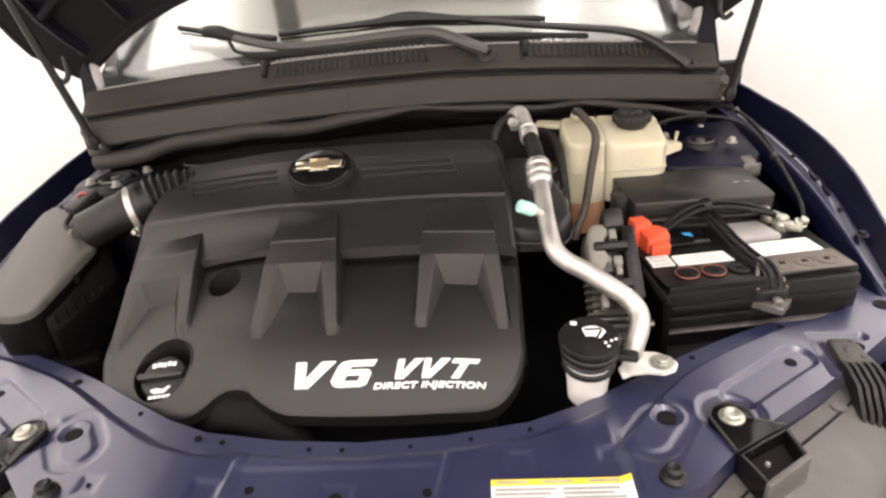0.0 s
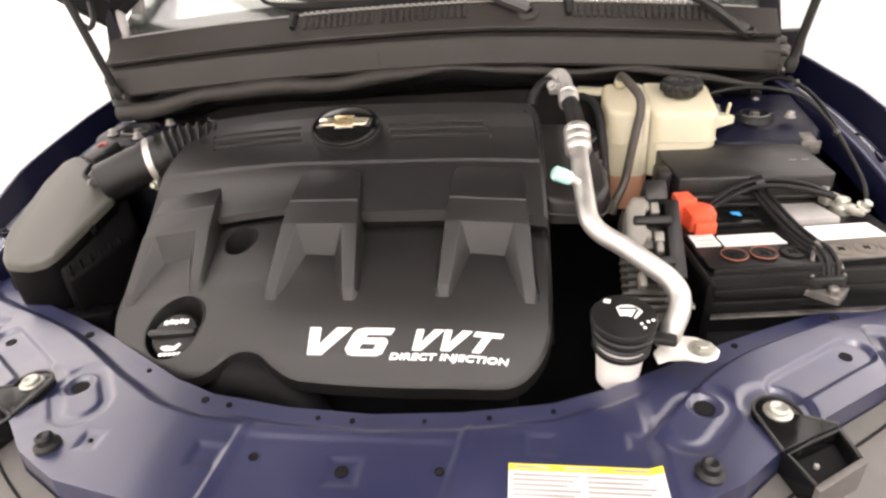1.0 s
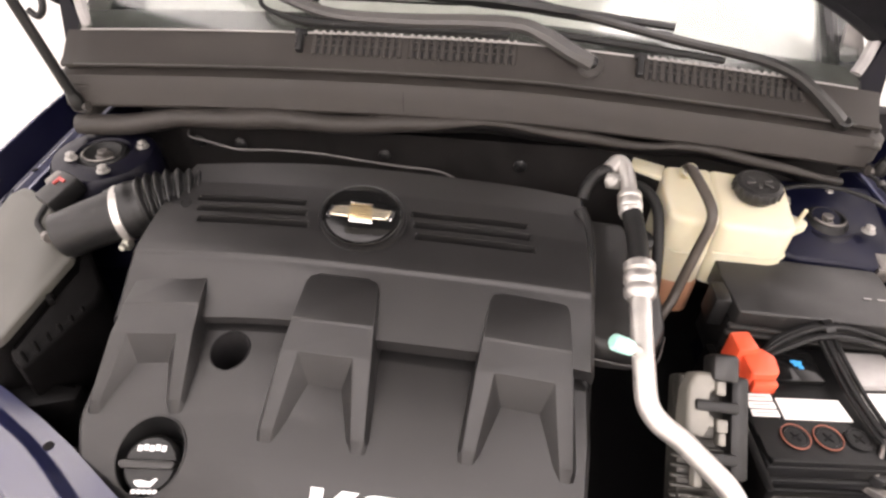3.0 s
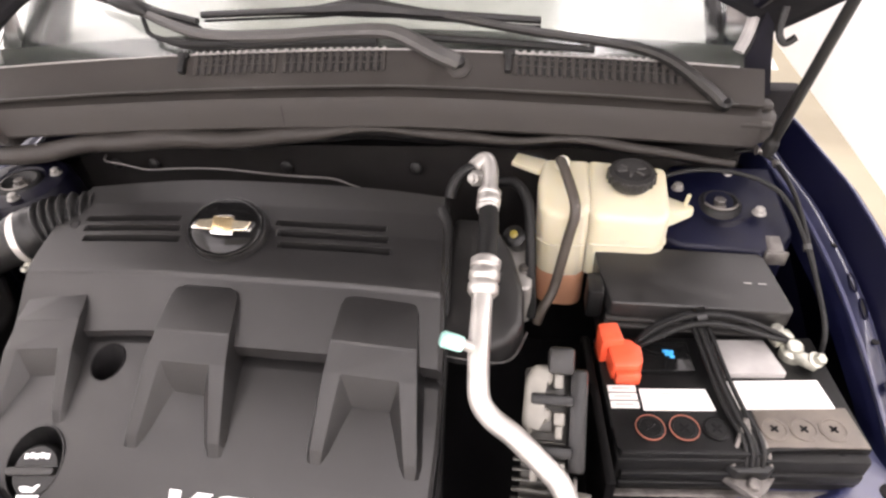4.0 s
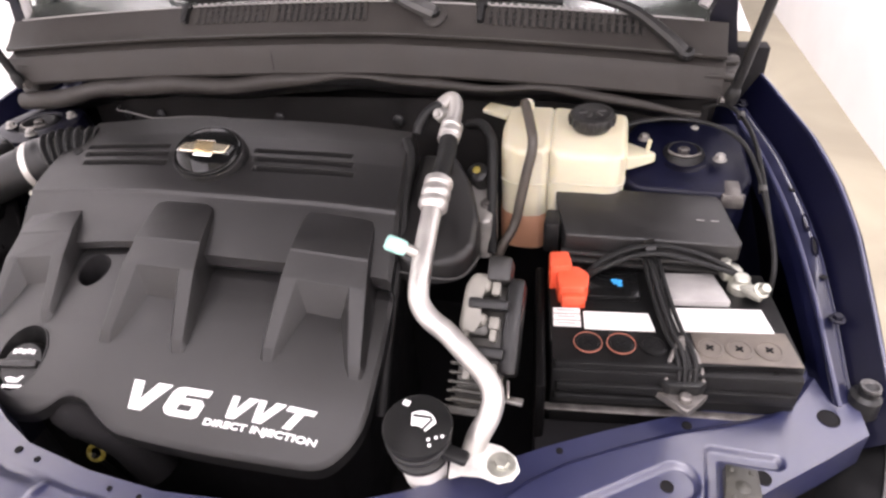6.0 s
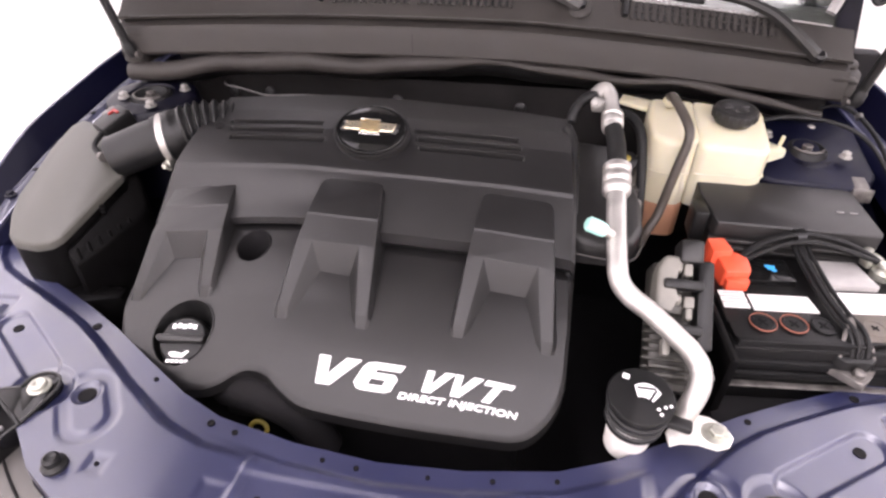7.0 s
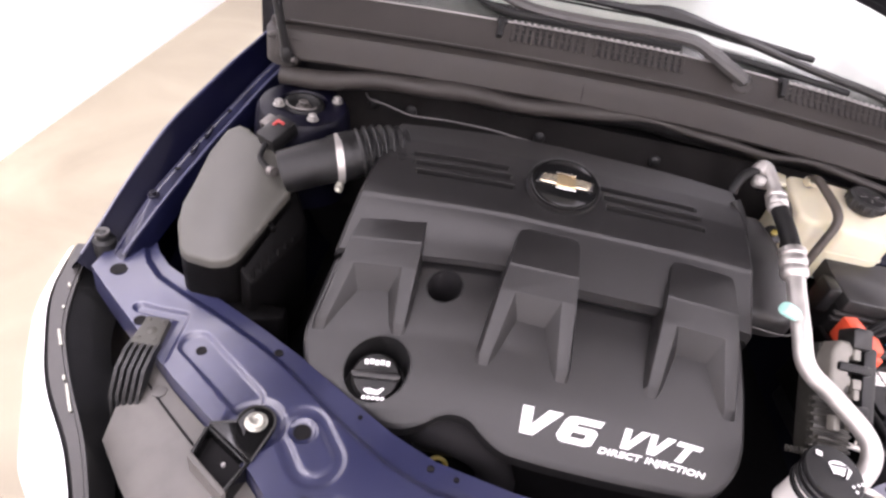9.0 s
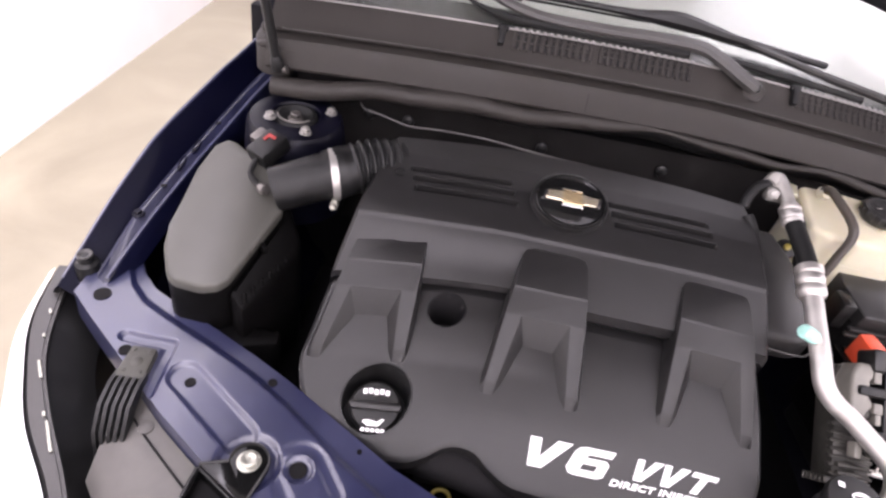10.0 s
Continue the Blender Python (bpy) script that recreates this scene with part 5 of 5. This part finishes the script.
rbox(bm, (.306, .076, .918), (.036, .016, .010), .004, Matrix.Rotation(radians(-14), 4, "Z"))
part("hinge_tab", bm, BLACK, wf)
bm = B()
prism(bm, [(.302, .081), (.314, .097), (.336, .111), (.352, .109), (.368, .099), (.374, .085), (.368, .073), (.354, .067), (.336, .071), (.316, .069), (.304, .063)], .892, .896, .0015)
part("bracket", bm, BRIGHT, wf, "bright bracket bolted to the support")
bm = B()
hexbolt(bm, (.355, .086, .896), (0, 0, 1), .0080, .007, .0150)
part("bolt", bm, ZINC, wf)
bm = B()
tube(bm, [(.330, .104, .884), (.334, .108, .906)], .004, 8, 1)
part("stud", bm, ZINC, wf)
wf.location += Vector((.009, .003, -.005))

# strut towers
def tower(s):
    cx, cy, cz, k = (-.528, .519, 1.034, .86) if s < 0 else (.561, .589, 1.004, .95)
    tw = thing("strut_tower", (cx, cy, .9), "navy suspension tower with a black centre and bright nuts", "strut tower", "strut towers")
    bm = B()
    prof = [(.100, -.16), (.094, -.05), (.088, -.012), (.082, -.004), (.060, 0), (.046, -.001), (.040, -.010), (.034, -.012)]
    lathe(bm, [(r * k, h) for r, h in prof] if s < 0 else [(.052, -.030), (.048, -.014), (.042, -.010), (.038, -.009), (.033, -.013), (.030, -.014)], (cx, cy, cz), (0, -.04, 1), 40, True)
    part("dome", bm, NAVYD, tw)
    bm = B()
    q = .86 if s < 0 else .74
    lathe(bm, [(r * q, h) for r, h in ((.047, -.014), (.041, -.006), (.037, -.001), (.031, 0), (.024, -.007), (.014, -.009), (.003, -.009))], (cx, cy, cz), (0, -.04, 1), 32)
    part("rubber_top", bm, RUBBER, tw)
    bm = B()
    arc = [(cx + .032 * q * math.cos(a), cy + .032 * q * math.sin(a), cz) for a in [radians(200 + 9 * i) for i in range(16)]]
    tube(bm, arc, .0020, 6, 1)
    part("ring", bm, DKMETAL, tw)
    bm = B()
    hexbolt(bm, (cx, cy, cz - .008), (0, 0, 1), .0085, .009, .012)
    part("centre_nut", bm, DKMETAL, tw)
    for dx, dy in ((-.038, -.031), (.059, .028), (.036, -.058)) if s < 0 else ((.048, -.030), (-.059, .028), (.02, .062)):
        p = (cx + dx * k, cy + dy * k, cz)
        bm = B()
        hexbolt(bm, p, (0, 0, 1), .007, .008, .0095)
        tube(bm, [p, (p[0], p[1], p[2] + .0105)], .0034, 8, 1)
        part("nut", bm, CAST, tw)
    return tw


tower(-1)
tower(1)
rb = thing("tower_bracket", (.55, .48, .93), "navy steel bracket in front of the suspension tower", "bracket")
bm = B()
prism(bm, [(.478, .520), (.474, .62), (.50, .665), (.645, .665), (.652, .54), (.632, .508), (.615, .503), (.50, .508)], .86, .98, .008, top=lambda x, y: .982 + .22 * (y - .51), seg=3)
part("plate", bm, mat("navy_matt", (.0024, .0030, .013), .45, spec=.22, bump=.1, vary=.2), rb)
bm = B()
tube(bm, [(.495, .508, .962), (.525, .505, .953), (.56, .505, .948)], .0035, 8, 4)
part("rib", bm, NAVY, rb)
bm = B()
rbox(bm, (.622, .520, .982), (.022, .030, .006), .003, Matrix.Rotation(radians(10), 4, "X"))
rbox(bm, (.622, .502, .972), (.030, .006, .022), .002)
part("tab", bm, DKMETAL, rb)
for pts, r, nm in (([(.44, .585, 1.02), (.48, .60, 1.035), (.53, .607, 1.043), (.58, .60, 1.043), (.62, .583, 1.035), (.642, .555, 1.02), (.655, .50, .995), (.662, .44, .965), (.664, .40, .94), (.664, .385, .90)], .0034, "brake_hose"),
                  ([(.59, .672, 1.035), (.615, .662, 1.045), (.638, .635, 1.04), (.650, .58, 1.028), (.655, .53, 1.01), (.660, .47, .98)], .0034, "harness_tube")):
    t = thing(nm, pts[0], "thin black tube clipped along the inner fender", "tube")
    bm = B()
    tube(bm, pts, r, 8, 5)
    part("tube", bm, RUBBER, t)
    bm = B()
    lathe(bm, [(r * 1.7, -.004), (r * 1.7, .004)], pts[-4], (.1, -.8, -.5), 12)
    part("clip", bm, DKGREY, t)

# air cleaner
ab = thing("air_cleaner", (-.56, .32, .7), "air cleaner box with a matt grey lid", "air cleaner")
LID = [(-.605, .438), (-.590, .436), (-.553, .414), (-.525, .394), (-.500, .372), (-.493, .352), (-.527, .236), (-.538, .224), (-.560, .217), (-.596, .219), (-.608, .226), (-.627, .262), (-.631, .290), (-.630, .380), (-.620, .425)]


def lid_z(x, y):
    return 1.008 + (y - .42) * .40 - .9 * max(0, x + .53) ** 1.3 * .5


bm = B()
prism(bm, LID, .90, 1.0, .0045, top=lid_z, seg=3)
for v in bm.verts:
    if v.co.z < .905:
        v.co.z = lid_z(v.co.x, v.co.y) - .014
part("lid", bm, LIDM, ab, "matt grey lid")
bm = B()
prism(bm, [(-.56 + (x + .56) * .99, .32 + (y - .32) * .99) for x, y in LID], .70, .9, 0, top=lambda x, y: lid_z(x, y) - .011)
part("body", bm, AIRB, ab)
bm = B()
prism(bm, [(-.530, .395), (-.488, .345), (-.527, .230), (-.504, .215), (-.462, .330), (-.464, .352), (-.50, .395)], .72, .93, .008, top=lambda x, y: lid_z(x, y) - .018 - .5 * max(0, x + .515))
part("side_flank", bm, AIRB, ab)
for i in range(6):
    bm = B()
    x, y = -.516 + .0058 * i, .228 + .0165 * i
    rbox(bm, (x + .0125, y, .85), (.004, .005, .14), .0015, Matrix.Rotation(radians(-30), 4, "Z"), 1)
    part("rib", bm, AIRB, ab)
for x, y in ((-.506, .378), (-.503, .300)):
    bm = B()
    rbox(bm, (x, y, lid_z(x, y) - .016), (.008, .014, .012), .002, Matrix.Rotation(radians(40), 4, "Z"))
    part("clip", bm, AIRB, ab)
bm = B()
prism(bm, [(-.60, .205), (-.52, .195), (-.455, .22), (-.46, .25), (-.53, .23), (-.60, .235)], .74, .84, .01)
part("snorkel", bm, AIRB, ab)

duct = thing("intake_duct", (-.43, .41, .95), "black ribbed intake duct with a steel clamp", "intake duct")
bm = B()
tube(bm, [(-.512, .372, .990), (-.488, .382, .998), (-.462, .393, 1.007), (-.440, .402, 1.013)], lambda t: .033 + .002 * t, 22, 4)
part("sensor_tube", bm, BLACK, duct)
DX = Vector((.93, .36, .12)).normalized()
bm = B()
lathe(bm, [(.037, -.0055), (.0388, -.005), (.0388, .005), (.037, .0055)], (-.434, .4045, 1.0150), DX, 32, True)
part("clamp", bm, ALU, duct, "bright steel hose clamp")
bm = B()
rbox(bm, (-.424, .378, .984), (.010, .014, .018), .003)
hexbolt(bm, (-.424, .371, .986), (0, -1, .2), .005, .008, .006)
part("clamp_screw", bm, ZINC, duct)
bm = B()
run = smoothed([(-.442, .401, 1.012), (-.420, .412, 1.020), (-.395, .425, 1.026), (-.370, .438, 1.027), (-.345, .450, 1.020), (-.32, .46, 1.01)], 44)
tube(bm, run, lambda t: .0362 + .0034 * math.sin(math.pi * 27 * t) * ease(.28, .34, t) + .0015 * (1 - ease(.2, .28, t)), 30, 1)
part("bellows", bm, BLACK, duct)
ms = thing("air_flow_sensor", (-.535, .43, 1.0), "black sensor plug with a small red lock", "sensor")
SM = Matrix.Translation((-.540, .428, 1.020)) @ Matrix.Rotation(radians(-28), 4, "Z") @ Matrix.Rotation(radians(18), 4, "X") @ Matrix.Scale(1.1, 4)
bm = B()
rbox(bm, (0, 0, 0), (.034, .048, .024), .004)
part("plug", placed(bm, SM), BLACK, ms)
bm = B()
prism(bm, [(-.007, .013), (.006, .013), (.006, .009), (-.003, .009), (-.003, .001), (-.007, .001)], .011, .0140)
part("lock", placed(bm, SM), mat("red_lock", (.30, .03, .025), .4), ms, "red lock tab")
bm = B()
rbox(bm, (-.026, .010, -.004), (.022, .024, .018), .004)
part("socket", placed(bm, SM), DKMETAL, ms)
bm = B()
tube(bm, [(.0, -.02, 0), (.012, -.045, -.002), (.034, -.052, -.006)], .004, 8, 3)
part("lead", placed(bm, SM), RUBBER, ms)
bm = B()
lathe(bm, [(.007, 0), (.007, .010)], (.036, -.052, -.008), (1, 0, .2), 10)
part("lead_end", placed(bm, SM), DKMETAL, ms)

# hood bumpers' brackets with big bolts at the front
def front_bracket(s):
    b = thing("grille_bracket", (s * .42, -.02, .86), "black plastic grille bracket held by a bright bolt", "bracket", "grille brackets")
    bx, by = (.421, .024) if s < 0 else (.419, .012)
    z0 = rail_z(s * bx, by) + .0045

    def P(x, y):
        return (s * (bx + x), by + y)

    def plate(bm, q, a, b, r):
        pq = [P(*c) for c in q]
        prism(bm, pq if s > 0 else pq[::-1], z0 + a, z0 + b, r)

    def sag(y):
        return .006 * ease(by - .010, by - .050, y)

    arc = [(.023 * math.cos(radians(t)), .023 * math.sin(radians(t))) for t in range(-10, 200, 15)]
    bm = B()
    plate(bm, arc + [(-.012, -.048), (.052, -.014)], -.0030, .0060, .0015)
    for v in bm.verts:
        v.co.z -= sag(v.co.y) * .5
    part("tongue", bm, GLOSSB, b)
    bm = B()
    edge = [(*P(x * .97, y * .97), z0 + .0062 - .5 * sag(by + y)) for x, y in [(.052, -.014)] + arc + [(-.012, -.048)]]
    tube(bm, edge, .0017, 6, 1)
    part("tongue_rim", bm, SATIN, b)
    bm = B()
    for q in ([(-.012, -.047), (-.006, -.050), (.006, -.086), (.0, -.088)], [(.048, -.014), (.055, -.016), (.057, -.052), (.050, -.050)], [(-.012, -.047), (.052, -.013), (.052, -.018), (-.009, -.052)]):
        plate(bm, q, -.050, .0022, .0015)
    part("box_frame", bm, GLOSSB, b)
    bm = B()
    plate(bm, [(.0, -.086), (.003, -.092), (.059, -.056), (.056, -.050)], -.050, .0022, .0015)
    part("box_front", bm, PANEL, b, "grey front edge of the bracket box")
    bm = B()
    plate(bm, [(-.008, -.050), (.050, -.017), (.052, -.052), (.003, -.086)], -.030, -.015, 0)
    part("box_floor", bm, DARK, b)
    bm = B()
    lathe(bm, [(.0026, 0), (.0026, .004), (.0015, .005)], (*P(.020, -.050), z0 - .0155), n=10)
    part("pin", bm, GREYP, b)
    bm = B()
    lathe(bm, [(.0135, 0), (.0135, .0016), (.011, .0028)], (*P(0, 0), z0 + .0058), n=28)
    part("washer", bm, ZINC, b)
    bm = B()
    lathe(bm, [(.0098, 0), (.0098, .004), (.0082, .0055), (.0045, .0052), (.003, .004)], (*P(0, 0), z0 + .0080), n=18)
    part("bolt", bm, ZINC, b, "bright round bolt head")


front_bracket(-1)
front_bracket(1)


OLIVE = mat("olive_grey_plastic", (.036, .035, .028), .5, bump=.4)


def ribbed_clip(s):
    c = thing("headlamp_clip", (s * .59, .09, .84), "black ribbed plastic headlamp retaining clip", "clip", "headlamp clips")
    d = Vector((-.008 * s, -.120, 0)).normalized()
    w = Vector((d.y, -d.x, 0))
    o = Vector((s * .602, .134, -.034))
    bm = B()
    q = [o + w * a + d * b for a, b in ((-.0155, -.012), (.0155, -.012), (.018, .036), (-.018, .036))]
    prism(bm, [(p.x, p.y) for p in q], .860, .873, .002)
    part("base", bm, OLIVE, c)
    bm = B()
    lathe(bm, [(.0075, 0), (.0075, .003), (.004, .005)], o + d * .012 + Vector((0, 0, .904)), n=18)
    part("rivet", bm, OLIVE, c)
    for aa, bb in ((-.009, -.006), (.010, -.006), (-.010, .026), (.010, .026)):
        bm = B()
        rbox(bm, o + w * aa + d * bb + Vector((0, 0, .906)), (.005, .005, .004), .001)
        part("stud", bm, OLIVE, c)
    for k in range(5):
        bm = B()
        a = -.0165 + .00825 * k
        prof = [(.026, .906), (.048, .908), (.074, .902), (.098, .878), (.108, .838), (.101, .826), (.092, .848), (.068, .880), (.044, .892), (.026, .894)]
        f0 = [bm.verts.new(o + w * (a - .0022) + d * u + Vector((0, 0, z))) for u, z in prof]
        f1 = [bm.verts.new(o + w * (a + .0022) + d * u + Vector((0, 0, z))) for u, z in prof]
        bm.faces.new(f0)
        bm.faces.new(f1[::-1])
        for i in range(len(prof)):
            j = (i + 1) % len(prof)
            bm.faces.new((f0[i], f0[j], f1[j], f1[i]))
        part("rib", bm, BLACK, c)
    bm = B()
    grid(bm, 6, 12, lambda u, v: o + w * (-.018 + .036 * u) + d * (.026 + .064 * v) + Vector((0, 0, .897 - .050 * v ** 3)))
    part("web", bm, BLACK, c)


ribbed_clip(-1)
ribbed_clip(1)

# front fascia: grey top panel, headlamps, bumper skin
fas = thing("grille_top_panel", (0, -.12, .83), "grey plastic panel in front of the radiator support", "grille panel")
bm = B()


def fascia(u, v):
    x = -.605 + 1.21 * u
    y1 = rail_out(x) - .004
    y0 = lerp([0, .2, .35, .45, .55, .61], [-.30, -.28, -.21, -.14, -.06, .0], abs(x))
    return (x, y0 + (y1 - y0) * v, .843 - .035 * (1 - v) ** 2)


grid(bm, 100, 16, fascia)
part("panel", bm, PANEL, fas)
for s in (-1, 1):
    bm = B()
    pts = [Vector(fascia((s * a + .605) / 1.21, .80)) + Vector((0, 0, .001)) for a in (.33, .39, .45, .51, .56, .60)]
    tube(bm, pts, .0016, 6, 4)
    part("seam", bm, DARK, fas)
    bm = B()
    p = fascia((s * .560 + .605) / 1.21, .86)
    lathe(bm, [(.009, 0), (.009, .002), (.004, .003)], p, n=18)
    part("push_pin", bm, PANEL, fas)
    bm = B()
    p = Vector((s * .335, -.064, rail_z(s * .335, -.064) - .001))
    lathe(bm, [(.0135, 0), (.0135, .005), (.009, .008), (.009, .015), (.006, .017), (.004, .0155)], p, n=20)
    part("stop", bm, BLACK, fas)


def headlamp(s):
    h = thing("headlamp", (s * .75, .1, .7), "clear headlamp with a grey housing edge", "headlamp", "headlamps")
    lines = {
        "back": [(.735, .290), (.715, .215), (.690, .150), (.640, .075), (.585, -.02), (.53, -.12)],
        "strip": [(.795, .294), (.768, .208), (.735, .132), (.683, .060), (.613, -.022), (.553, -.108)],
        "inner": [(.815, .288), (.787, .188), (.739, .103), (.693, .038), (.625, -.033), (.56, -.12)],
        "outer": [(.822, .274), (.796, .165), (.754, .081), (.719, .025), (.660, -.033), (.585, -.13)],
    }
    g = {k: smoothed(v, 6) for k, v in lines.items()}

    def strip(k0, z0, k1, z1, o0=0.0, o1=0.0):
        bm = B()
        a0 = [bm.verts.new((s * (p.x + o0), p.y - o0, z0)) for p in g[k0]]
        a1 = [bm.verts.new((s * (p.x + o1), p.y - o1, z1)) for p in g[k1]]
        for i in range(len(a0) - 1):
            bm.faces.new((a0[i], a0[i + 1], a1[i + 1], a1[i]))
        return bm

    part("housing", strip("back", .78, "strip", .818), BLACK, h)
    part("upper_edge", strip("strip", .826, "inner", .828), DKGREY, h)
    part("inner_lip", strip("strip", .812, "strip", .828, 0, .003), DKGREY, h)
    part("gasket", strip("inner", .828, "inner", .818, 0, .006), BLACK, h)
    part("lens_top", strip("inner", .826, "outer", .824, .004, 0), LAMP, h, "clear lens catching the light")
    part("lens_side", strip("outer", .824, "outer", .68, 0, .03), LAMP, h)
    for k, n in ((6, .010), (9, .006), (13, .030), (18, .008), (20, .045)):
        bm = B()
        p = g["strip"][k] * .72 + g["inner"][k] * .28
        rbox(bm, (s * p.x, p.y, .8285), (.004, n, .004), .0015, Matrix.Rotation(radians(-38 * s), 4, "Z"))
        part("clip", bm, ZINC, h)
    bm = B()
    lathe(bm, [(.018, -.02), (.016, .004), (.011, .008), (.011, .016), (.006, .018)], (s * .752, .268, .866), n=22)
    part("mount", bm, BLACK, h)
    bm = B()
    lathe(bm, [(.0055, .0), (.0085, .0025), (.0105, .0025), (.0110, 0)], (s * .752, .268, .884), n=20, closed=True)
    part("mount_ring", bm, DKGREY, h)


headlamp(-1)
headlamp(1)
bs = thing("front_bumper", (0, -.3, .4), "navy front bumper skin below the grille panel", "bumper")
bm = B()
grid(bm, 60, 12, lambda u, v: (-.79 + 1.58 * u, -.32 + .50 * abs(-1 + 2 * u) ** 2.6, .78 - .5 * v))
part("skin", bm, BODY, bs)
